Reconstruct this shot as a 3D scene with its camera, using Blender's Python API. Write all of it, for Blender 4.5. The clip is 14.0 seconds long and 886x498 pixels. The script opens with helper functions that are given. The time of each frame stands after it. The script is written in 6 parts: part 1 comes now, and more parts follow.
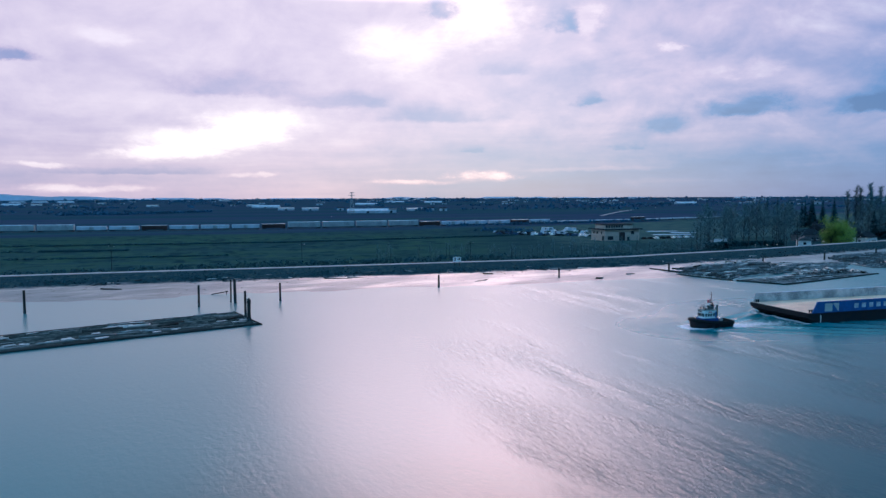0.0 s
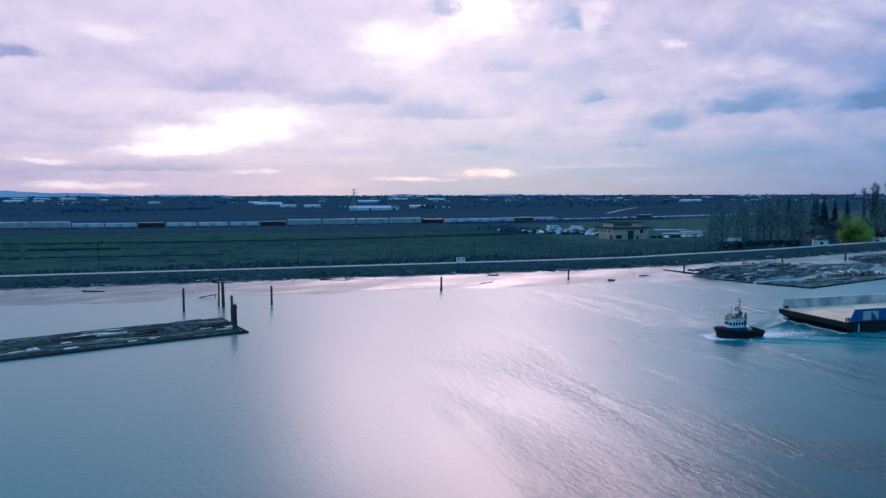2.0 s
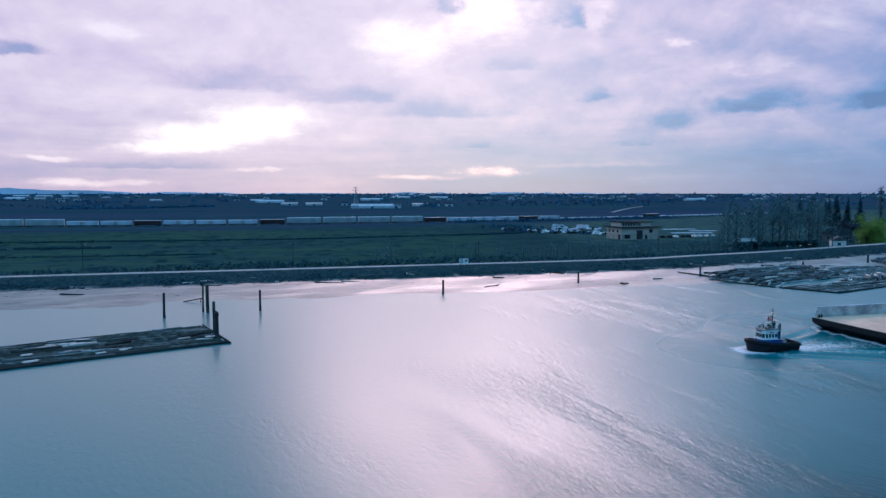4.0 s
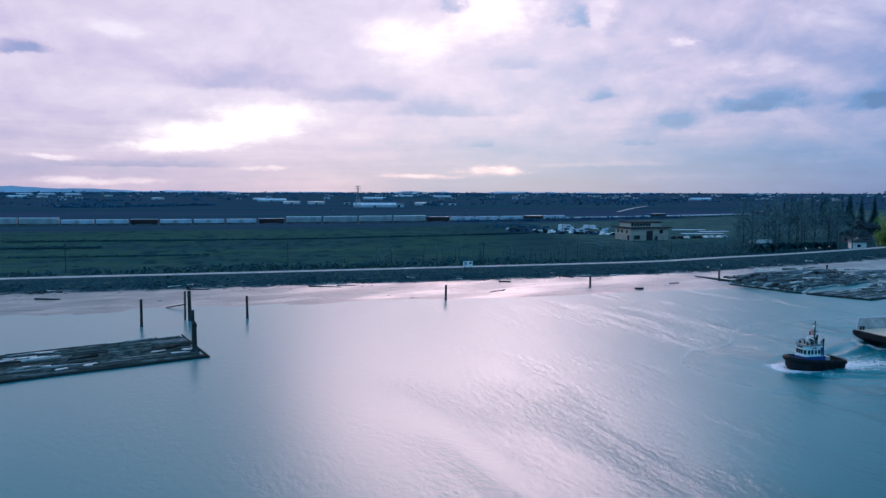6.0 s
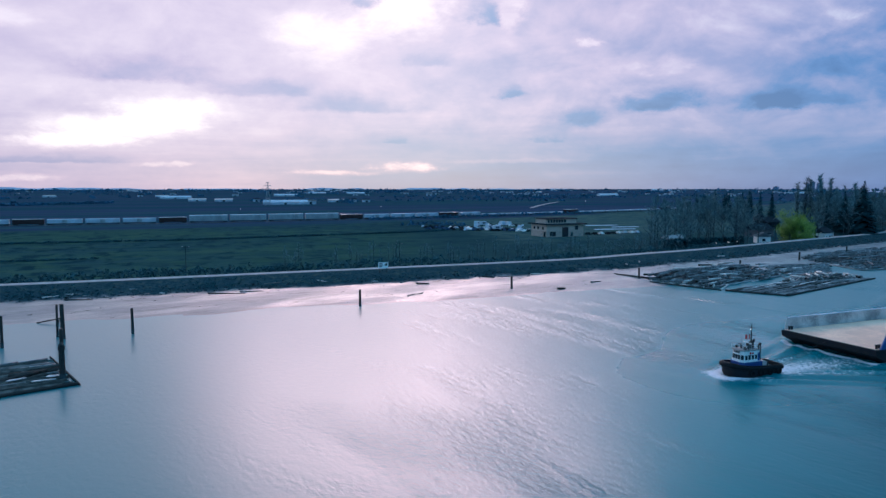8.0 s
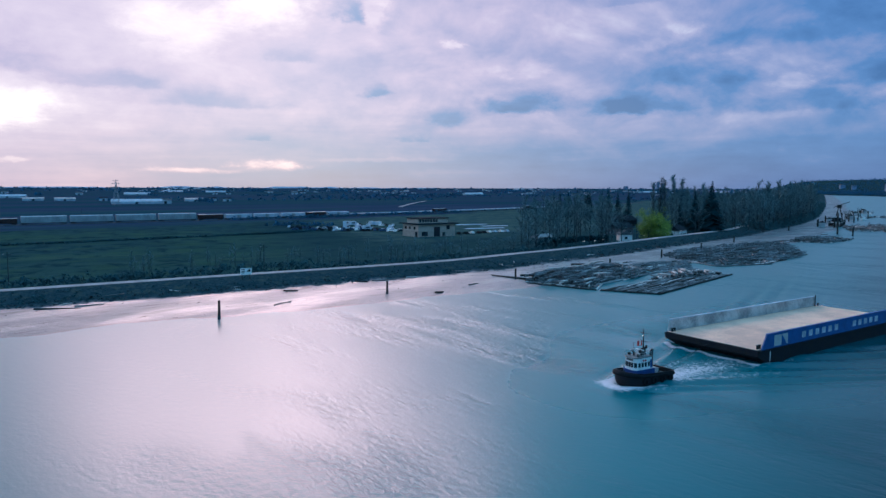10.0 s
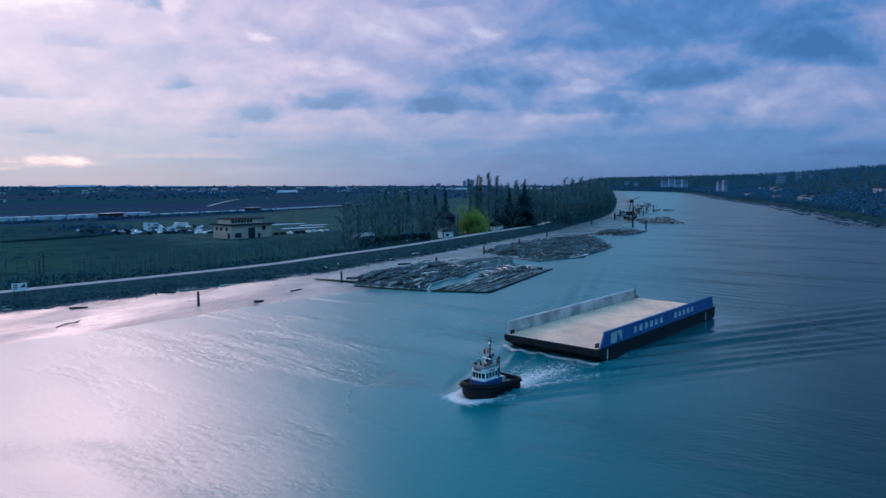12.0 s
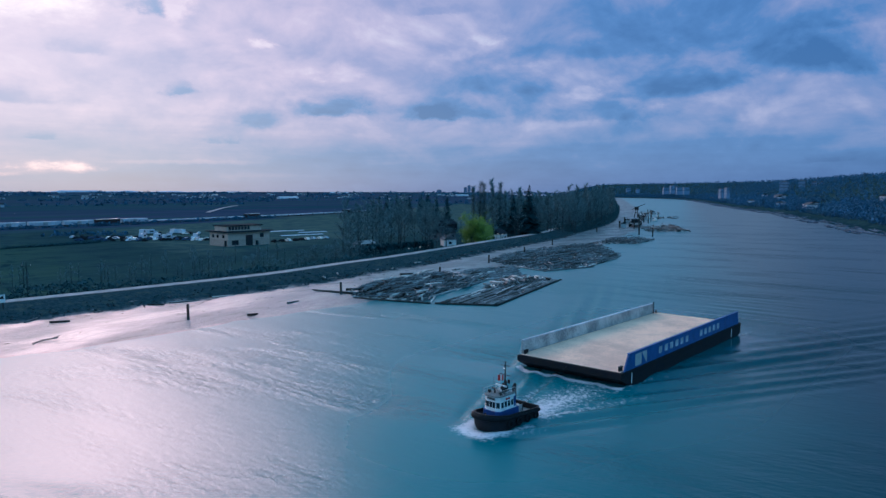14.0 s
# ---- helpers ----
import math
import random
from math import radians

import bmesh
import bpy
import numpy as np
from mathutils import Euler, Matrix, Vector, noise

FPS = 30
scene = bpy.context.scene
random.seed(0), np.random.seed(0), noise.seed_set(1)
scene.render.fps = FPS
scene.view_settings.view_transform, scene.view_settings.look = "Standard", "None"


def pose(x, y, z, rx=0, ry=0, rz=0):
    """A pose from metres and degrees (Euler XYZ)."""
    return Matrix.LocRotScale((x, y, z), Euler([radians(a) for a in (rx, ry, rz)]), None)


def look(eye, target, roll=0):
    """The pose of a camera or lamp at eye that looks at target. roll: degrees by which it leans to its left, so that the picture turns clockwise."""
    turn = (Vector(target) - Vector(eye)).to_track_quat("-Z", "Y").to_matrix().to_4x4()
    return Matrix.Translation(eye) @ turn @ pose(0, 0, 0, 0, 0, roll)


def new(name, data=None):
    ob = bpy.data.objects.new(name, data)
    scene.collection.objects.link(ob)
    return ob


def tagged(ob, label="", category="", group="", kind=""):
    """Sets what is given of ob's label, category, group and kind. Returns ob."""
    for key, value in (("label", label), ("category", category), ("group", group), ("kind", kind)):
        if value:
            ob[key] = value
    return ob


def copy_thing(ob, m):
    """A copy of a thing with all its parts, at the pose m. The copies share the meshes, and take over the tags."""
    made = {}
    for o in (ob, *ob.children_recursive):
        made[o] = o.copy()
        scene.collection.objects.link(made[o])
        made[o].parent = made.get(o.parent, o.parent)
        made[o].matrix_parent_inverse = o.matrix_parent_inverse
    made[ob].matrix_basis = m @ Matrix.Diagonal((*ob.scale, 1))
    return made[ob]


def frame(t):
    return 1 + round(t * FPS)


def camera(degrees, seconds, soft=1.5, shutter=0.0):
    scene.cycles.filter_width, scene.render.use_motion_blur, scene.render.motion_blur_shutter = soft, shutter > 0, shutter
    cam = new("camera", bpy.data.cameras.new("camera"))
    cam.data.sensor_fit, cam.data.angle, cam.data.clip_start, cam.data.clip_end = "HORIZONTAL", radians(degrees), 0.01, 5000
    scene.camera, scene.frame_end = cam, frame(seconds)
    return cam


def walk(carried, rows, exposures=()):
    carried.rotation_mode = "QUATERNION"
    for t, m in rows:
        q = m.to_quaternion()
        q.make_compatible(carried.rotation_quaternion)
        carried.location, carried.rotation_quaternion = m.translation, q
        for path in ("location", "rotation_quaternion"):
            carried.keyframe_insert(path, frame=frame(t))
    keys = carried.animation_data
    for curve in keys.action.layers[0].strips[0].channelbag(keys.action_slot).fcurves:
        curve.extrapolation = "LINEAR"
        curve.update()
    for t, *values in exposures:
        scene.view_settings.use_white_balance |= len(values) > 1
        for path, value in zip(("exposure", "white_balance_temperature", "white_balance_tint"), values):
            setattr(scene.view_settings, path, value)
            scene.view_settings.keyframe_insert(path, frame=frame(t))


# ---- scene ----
# camera: time, place, heading to the right of north (+y), pitch, roll
PATH = [
    (0.0, (0.00, 0.00, 27.11), 1.43, -4.25, -0.26),
    (0.5, (0.02, 3.05, 27.14), 1.39, -4.29, -0.25),
    (1.0, (0.07, 6.11, 27.14), 1.33, -4.36, -0.24),
    (1.5, (0.18, 9.18, 27.13), 1.27, -4.43, -0.11),
    (2.0, (0.31, 12.27, 27.11), 1.18, -4.48, -0.16),
    (2.5, (0.45, 15.37, 27.07), 1.12, -4.52, -0.13),
    (3.0, (0.59, 18.51, 27.02), 1.05, -4.55, -0.06),
    (5.5, (0.95, 34.40, 26.77), 0.76, -4.70, 0.06),
    (6.0, (1.05, 37.53, 26.74), 0.69, -4.70, 0.13),
    (6.5, (1.15, 40.57, 26.76), 0.64, -4.74, 0.07),
    (6.9, (1.25, 42.95, 26.78), 0.72, -4.79, 0.18),
    (7.0, (1.28, 43.54, 26.79), 1.01, -4.80, 0.20),
    (7.1, (1.29, 44.12, 26.80), 2.63, -4.83, 0.16),
    (7.2, (1.31, 44.69, 26.81), 5.05, -4.87, 0.11),
    (7.3, (1.32, 45.26, 26.82), 6.72, -4.90, 0.06),
    (7.4, (1.33, 45.82, 26.83), 7.15, -4.93, 0.01),
    (7.5, (1.35, 46.39, 26.84), 7.21, -4.97, -0.04),
    (7.7, (1.38, 47.53, 26.86), 7.20, -4.98, -0.03),
    (9.8, (2.15, 59.35, 26.91), 18.60, -5.06, 0.14),
    (10.0, (2.25, 60.44, 26.92), 18.73, -5.07, 0.15),
    (10.2, (2.35, 61.53, 26.93), 18.85, -5.16, 0.07),
    (10.3, (2.40, 62.07, 26.93), 22.10, -5.20, 0.03),
    (10.4, (2.46, 62.61, 26.93), 26.70, -5.25, -0.01),
    (10.5, (2.53, 63.15, 26.94), 27.90, -5.29, -0.05),
    (10.6, (2.61, 63.68, 26.94), 27.97, -5.30, -0.04),
    (10.7, (2.70, 64.21, 26.95), 27.98, -5.30, -0.04),
    (10.8, (2.79, 64.74, 26.96), 28.30, -5.30, -0.03),
    (10.9, (2.89, 65.27, 26.96), 31.00, -5.31, -0.03),
    (11.0, (3.01, 65.79, 26.97), 31.34, -5.31, -0.02),
    (11.5, (3.71, 68.42, 27.01), 31.43, -5.27, 0.04),
    (11.6, (3.87, 68.94, 27.02), 33.30, -5.27, 0.01),
    (11.7, (4.04, 69.46, 27.03), 33.75, -5.27, -0.01),
    (12.0, (4.57, 70.98, 27.06), 33.88, -5.28, -0.09),
    (12.5, (5.57, 73.41, 27.11), 33.77, -5.13, -0.00),
    (13.0, (6.65, 75.62, 27.13), 33.63, -4.88, -0.05),
    (13.5, (7.72, 77.59, 27.12), 33.53, -4.77, -0.03),
    (14.0, (8.86, 79.40, 27.09), 33.85, -4.75, 0.07),
]
cam = camera(65.27, 14.0, soft=1.4)
walk(cam, [(t, pose(*eye, 90 + pitch, 0, -head) @ pose(0, 0, 0, 0, 0, roll)) for t, eye, head, pitch, roll in PATH],
     exposures=[(0.0, 0.14, 5850, 6.0), (7.5, 0.14, 5850, 6.0), (10.0, 0.08, 5850, 6.0), (14.0, 0.08, 5850, 6.0)])

# ---- light ----
SUN_HEAD, SUN_HIGH = 5.0, 22.0


class Nodes:
    """A short way to write shader nodes: n.math('ADD', a, b) gives the output socket."""

    def __init__(self, tree):
        self.tree = tree

    def make(self, kind, ins=()):
        node = self.tree.nodes.new(kind)
        for key, value in dict(ins).items():
            self.set(node.inputs[key], value)
        return node

    def add(self, kind, ins=(), out=0):
        return self.make(kind, ins).outputs[out]

    def set(self, socket, value):
        if isinstance(value, bpy.types.NodeSocket):
            self.tree.links.new(value, socket)
        else:
            socket.default_value = value

    def math(self, op, a, b=0.0, c=0.0, clamp=False):
        node = self.make("ShaderNodeMath", {0: a, 1: b, 2: c})
        node.operation, node.use_clamp = op, clamp
        return node.outputs[0]

    def vec(self, op, a, b=(0, 0, 0), out=0):
        node = self.make("ShaderNodeVectorMath", {0: a, 1: b})
        node.operation = op
        return node.outputs[out]

    def scaled(self, vector, sx, sy, sz, rz=0.0):
        turned = self.make("ShaderNodeVectorRotate", {"Vector": vector, "Angle": radians(rz)})
        turned.rotation_type = "Z_AXIS"
        return self.vec("MULTIPLY", turned.outputs[0], (sx, sy, sz))

    def noise(self, vector, scale, detail=4.0, rough=0.55, distortion=0.0, color=False):
        return self.add("ShaderNodeTexNoise", {"Vector": vector, "Scale": scale, "Detail": detail, "Roughness": rough, "Distortion": distortion}, 1 if color else 0)

    def span(self, value, a, b, c=0.0, d=1.0, smooth=True):
        node = self.make("ShaderNodeMapRange", {0: value, 1: a, 2: b, 3: c, 4: d})
        node.interpolation_type = "SMOOTHSTEP" if smooth else "LINEAR"
        return node.outputs[0]

    def ramp(self, value, stops):
        node = self.tree.nodes.new("ShaderNodeValToRGB")
        self.set(node.inputs[0], value)
        line = node.color_ramp.elements
        while len(line) < len(stops):
            line.new(0.5)
        for e, (at, rgb) in zip(line, stops):
            e.position, e.color = at, (*rgb, 1)
        return node.outputs[0]

    def mix(self, fac, a, b, blend="MIX"):
        node = self.tree.nodes.new("ShaderNodeMix")
        node.data_type, node.blend_type = "RGBA", blend
        self.set(node.inputs[0], fac)
        self.set(node.inputs[6], a if isinstance(a, bpy.types.NodeSocket) else (*a, 1))
        self.set(node.inputs[7], b if isinstance(b, bpy.types.NodeSocket) else (*b, 1))
        return node.outputs[2]


world = bpy.data.worlds.new("evening_sky")
scene.world = world
world.use_nodes = True
world.node_tree.nodes.clear()
n = Nodes(world.node_tree)
way = n.add("ShaderNodeTexCoord")
xyz = n.tree.nodes.new("ShaderNodeSeparateXYZ")
n.set(xyz.inputs[0], way)
sx, sy, sz = xyz.outputs
up = n.math("MAXIMUM", sz, 0.0)
# heaps of cloud on a flat layer overhead, so that they crowd together towards the horizon
deck = n.math("ADD", up, 0.50)
layer = n.tree.nodes.new("ShaderNodeCombineXYZ")
n.set(layer.inputs[0], n.math("DIVIDE", sx, deck))
n.set(layer.inputs[1], n.math("DIVIDE", sy, deck))
layer = layer.outputs[0]
warp = n.vec("SUBTRACT", n.noise(layer, 5.0, 8, 0.66, color=True), (0.5, 0.5, 0.5))
warp_xyz = n.tree.nodes.new("ShaderNodeSeparateXYZ")
n.set(warp_xyz.inputs[0], warp)
head = n.math("MULTIPLY", n.math("ARCTAN2", sx, sy), 57.2958)
high = n.math("MULTIPLY", n.math("ARCSINE", sz), 57.2958)
head_w = n.math("MULTIPLY_ADD", warp_xyz.outputs[0], 9.0, head)
high_w = n.math("MULTIPLY_ADD", warp_xyz.outputs[1], n.math("MULTIPLY_ADD", up, 9.0, 0.9), high)
puffs = n.noise(layer, 5.0, 8, 0.56, 0.3)
puffs_up = n.noise(n.vec("MULTIPLY", layer, (0.965, 0.965, 1.0)), 5.0, 8, 0.56, 0.3)
relief = n.math("SUBTRACT", puffs, puffs_up)
ragged = n.noise(n.vec("MULTIPLY", way, (1.0, 1.0, 2.6)), 15.0, 9, 0.64, 0.4)
wisps = n.noise(layer, 19.0, 7, 0.6, 0.2)
bands = n.noise(n.vec("MULTIPLY", way, (1.0, 1.0, 13.0)), 4.2, 6, 0.55, 0.3)
# openings and heaps in the cloud: heading, height, half width, half height, weight
OPENINGS = [
    (-13.6, 5.6, 4.0, 1.25, 0.34), (-18.0, 4.4, 4.4, 1.0, 0.30), (-20.5, 3.5, 3.6, 0.5, 0.25), (4.9, 1.75, 2.2, 0.34, 0.50), (-0.8, 1.3, 2.8, 0.19, 0.32),
    (-27.8, 2.5, 2.1, 0.2, 0.2), (-14.3, 1.8, 1.7, 0.18, 0.18), (4.7, 14.1, 3.3, 2.1, 0.26), (-1.7, 11.8, 3.3, 1.64, 0.2), (12.4, 13.7, 1.6, 1.15, 0.2),
    (19.5, 11.7, 0.8, 0.3, 0.16), (-24.1, 11.6, 2.7, 0.51, 0.08), (-26.0, 0.8, 3.3, 0.25, 0.22), (13.5, 2.2, 4.0, 0.18, 0.1), (25.2, 9.3, 1.6, 0.65, 0.12),
    (38.0, 12.2, 1.1, 0.46, 0.16), (31.6, 12.2, 2.8, 1.03, 0.07), (46.0, 7.8, 1.1, 0.54, 0.12), (49.6, 7.0, 1.7, 0.49, 0.12), (43.9, 5.4, 3.6, 0.32, 0.08),
    (59.9, 5.5, 3.2, 0.99, 0.07), (35.3, 10.9, 1.2, 0.47, 0.1)
]
HEAPS = [
    (2.0, 14.5, 1.2, 1.22, -0.39), (10.4, 13.3, 0.8, 0.83, -0.25), (-30.2, 9.5, 1.5, 0.48, -0.28), (-14.6, 8.2, 4.8, 0.9, -0.18), (0.2, 6.5, 5.6, 0.84, -0.18),
    (12.5, 7.5, 1.3, 0.51, -0.28), (19.0, 5.2, 1.8, 0.8, -0.28), (25.4, 6.5, 2.9, 0.85, -0.48), (32.7, 5.8, 1.7, 0.56, -0.42), (16.3, 3.9, 0.9, 0.32, -0.14),
    (3.4, 3.7, 0.9, 0.23, -0.14), (-7.2, 7.5, 3.2, 0.65, -0.14), (-22.2, 2.0, 4.7, 0.3, -0.14), (6.6, 9.8, 1.9, 0.56, -0.11),
]
BANKS = [
    (34.4, 6.2, 4.0, 0.61, -0.21), (39.4, 8.4, 3.7, 1.48, -0.17), (52.2, 8.0, 3.9, 1.49, -0.20), (48.5, 10.8, 4.7, 1.16, -0.17), (60.4, 9.4, 3.2, 1.39, -0.22),
    (62.3, 11.8, 2.1, 0.88, -0.17), (33.4, 14.2, 2.8, 0.47, -0.10), (62.8, 2.3, 1.5, 0.32, -0.10), (41.6, 10.5, 2.7, 0.74, -0.12),
]
tone = n.math("ADD", n.span(head, -16, 14, 0.64, 0.485), n.span(head, 26, 58, 0.0, -0.10))
tone = n.math("SUBTRACT", tone, n.math("MULTIPLY", n.span(high, 7.0, 0.5, 0.0, 0.335), n.span(head, -12, 4, 0.38, 1.0)))
for a, e, wa, we, weight in OPENINGS + HEAPS + BANKS:
    da = n.math("DIVIDE", n.math("SUBTRACT", head_w, a), wa)
    de = n.math("DIVIDE", n.math("SUBTRACT", high_w, e), we)
    if weight < 0:  # a heap has a flat base and a soft top
        de = n.math("MULTIPLY_ADD", n.math("MINIMUM", de, 0.0), 1.9, n.math("MULTIPLY", de, 0.75))
    far = n.math("ADD", n.math("MULTIPLY", da, da), n.math("MULTIPLY", de, de))
    far = n.math("MAXIMUM", n.math("MULTIPLY_ADD", n.math("SUBTRACT", ragged, 0.5), 3.4 if weight > 0 else 2.2, far), 0.0)
    tone = n.math("MULTIPLY_ADD", n.math("EXPONENT", n.math("MULTIPLY", n.math("POWER", far, 1.7 if weight > 0 else 1.4), -0.8)), weight, tone)
# the heavy blue bank of cloud over the river's far reach, flat below
under = n.math("ADD", n.span(head, 50, 59, 5.5, 8.2), n.math("MULTIPLY", n.math("SUBTRACT", puffs, 0.5), 2.2))
flank = n.math("MULTIPLY_ADD", n.math("MAXIMUM", n.math("SUBTRACT", high, 6.0), 0.0), 1.9, 26.0)
heavy = n.math("MULTIPLY", n.span(n.math("SUBTRACT", high_w, under), -0.15, 0.6), n.span(n.math("SUBTRACT", head_w, flank), -5.0, 7.0))
tone = n.math("SUBTRACT", tone, n.math("MULTIPLY", heavy, n.math("MULTIPLY_ADD", n.math("SUBTRACT", puffs, 0.5), -0.5, 0.11)))
swing = n.span(head, -14, 45, 0.11, 0.26)
tone = n.math("MULTIPLY_ADD", n.math("SUBTRACT", puffs, 0.5), n.math("MULTIPLY", swing, n.span(high, 1.0, 6.0, 0.5, 1.2)), tone)
tone = n.math("MULTIPLY_ADD", relief, n.math("MULTIPLY", n.span(high, 1.5, 7.0, 0.3, 0.8), n.span(head, -14, 40, 0.30, 0.75)), tone)
tone = n.math("MULTIPLY_ADD", n.math("SUBTRACT", wisps, 0.5), 0.09, tone)
tone = n.math("MULTIPLY_ADD", n.math("SUBTRACT", bands, 0.5), n.span(high, 9.0, 3.0, 0.05, 0.26), tone)
cloud = n.ramp(tone, [(0.0, (0.034, 0.120, 0.31)), (0.2, (0.082, 0.185, 0.41)), (0.4, (0.278, 0.270, 0.46)), (0.55, (0.485, 0.385, 0.535)),
                      (0.70, (0.70, 0.560, 0.65)), (0.85, (0.92, 0.77, 0.80)), (1.0, (1.12, 1.0, 0.96))])
cloud = n.mix(n.span(head, 14, 48), cloud, n.mix(1.0, cloud, (0.72, 0.92, 1.0), "MULTIPLY"))
# above the view: grey to one side, deep blue to the other, the veiled sun's broad glow between them
above = n.mix(n.span(head_w, -36, -14), (0.48, 0.56, 0.64), (1.05, 0.90, 0.98))
above = n.mix(n.span(head, 6, 18), above, (0.060, 0.53, 0.84))
above = n.mix(n.span(head_w, 26, 52), above, (0.012, 0.065, 0.13))
cloud = n.mix(n.span(high, 15.3, 18), cloud, above)
east_edge = n.math("MINIMUM", n.math("MULTIPLY_ADD", n.math("SUBTRACT", high, 20.0), 1.6, 14.0), 23.0)
west_edge = n.math("MULTIPLY_ADD", n.math("SUBTRACT", high, 20.0), 0.90, -10.0)
glow = n.math("MULTIPLY", n.span(n.math("SUBTRACT", head, east_edge), 1.6, -1.6), n.span(n.math("SUBTRACT", head, west_edge), -4.5, 4.5))
glow = n.math("MULTIPLY", glow, n.math("MULTIPLY", n.span(high, 15.2, 18.5), n.span(high, 38.0, 26.0)))
glow = n.math("MULTIPLY", glow, n.span(puffs, 0.34, 0.66, 0.65, 1.0))
cloud = n.mix(glow, cloud, (14.0, 9.0, 9.1))
# overhead and behind, the clear blue-green dusk
dusk = n.math("MAXIMUM", n.span(high, 32, 55), n.span(n.math("ABSOLUTE", n.math("ADD", head, -10)), 75, 125))
cloud = n.mix(dusk, cloud, (0.16, 0.46, 0.78))
clear = n.make("ShaderNodeTexSky")
clear.sky_type, clear.sun_disc, clear.sun_elevation, clear.sun_rotation = "NISHITA", False, radians(SUN_HIGH), radians(SUN_HEAD)
both = n.mix(0.012, cloud, clear.outputs[0])
n.make("ShaderNodeOutputWorld", {0: n.add("ShaderNodeBackground", {0: both, 1: 1.0})})

sun = bpy.data.lights.new("veiled_sun", "SUN")
sun.energy, sun.angle, sun.color = 0.30, radians(110), (0.75, 0.92, 1.0)
toward = Vector((math.sin(radians(SUN_HEAD)) * math.cos(radians(SUN_HIGH)), math.cos(radians(SUN_HEAD)) * math.cos(radians(SUN_HIGH)), math.sin(radians(SUN_HIGH))))
new("veiled_sun", sun).matrix_basis = look(toward * 500, (0, 0, 0))
scene.view_settings.exposure = 0.0

# ---- materials ----
def surface(name, rgb, rough=0.75, vary=0.25, scale=2.0, other=None, metal=0.0, bump=0.0, fine=12.0, per_piece=0.0, stretch=(1, 1, 1), island=0.0, dull=0.0):
    """A plain surface: base colour that varies at two scales, with fine relief."""
    m = bpy.data.materials.new(name)
    m.use_nodes = True
    n = Nodes(m.node_tree)
    b = m.node_tree.nodes["Principled BSDF"]
    at = n.vec("MULTIPLY", n.add("ShaderNodeTexCoord", out=3), stretch)
    broad, grain = n.noise(at, scale, 3), n.noise(at, scale * fine, 4, 0.65)
    second = other or tuple(c * (1 - vary) for c in rgb)
    first = tuple(min(1.0, c * (1 + vary * 0.6)) for c in rgb)
    f = n.span(n.math("MULTIPLY_ADD", grain, 0.6, n.math("MULTIPLY", broad, 0.9)), 0.55, 0.95)
    color = n.mix(f, first, second)
    if per_piece:
        shift = n.add("ShaderNodeObjectInfo", out=5)
        color = n.mix(n.math("MULTIPLY", shift, per_piece), color, tuple(c * 0.35 for c in rgb))
    if island:
        shift = n.add("ShaderNodeNewGeometry", out=8)
        color = n.mix(n.math("MULTIPLY", shift, island), color, tuple(c * 0.3 for c in rgb))
    n.set(b.inputs["Base Color"], color)
    n.set(b.inputs["Roughness"], n.span(grain, 0.3, 0.7, max(0.05, rough - 0.1), min(1, rough + 0.1)))
    b.inputs["Metallic"].default_value = metal
    if dull:
        b.inputs["Specular IOR Level"].default_value = dull
    if rough >= 0.9:
        b.inputs["IOR"].default_value = 1.06
    if bump:
        node = n.make("ShaderNodeBump", {"Strength": 0.6, "Distance": bump, "Height": grain})
        n.set(b.inputs["Normal"], node.outputs[0])
    return m


def glass(name, rgb=(0.02, 0.03, 0.04)):
    m = surface(name, rgb, 0.12, 0.1)
    m.node_tree.nodes["Principled BSDF"].inputs["Specular IOR Level"].default_value = 0.7
    return m


def lamp_glow(name, rgb, power):
    m = bpy.data.materials.new(name)
    m.use_nodes = True
    b = m.node_tree.nodes["Principled BSDF"]
    b.inputs["Emission Color"].default_value, b.inputs["Emission Strength"].default_value = (*rgb, 1), power
    return m


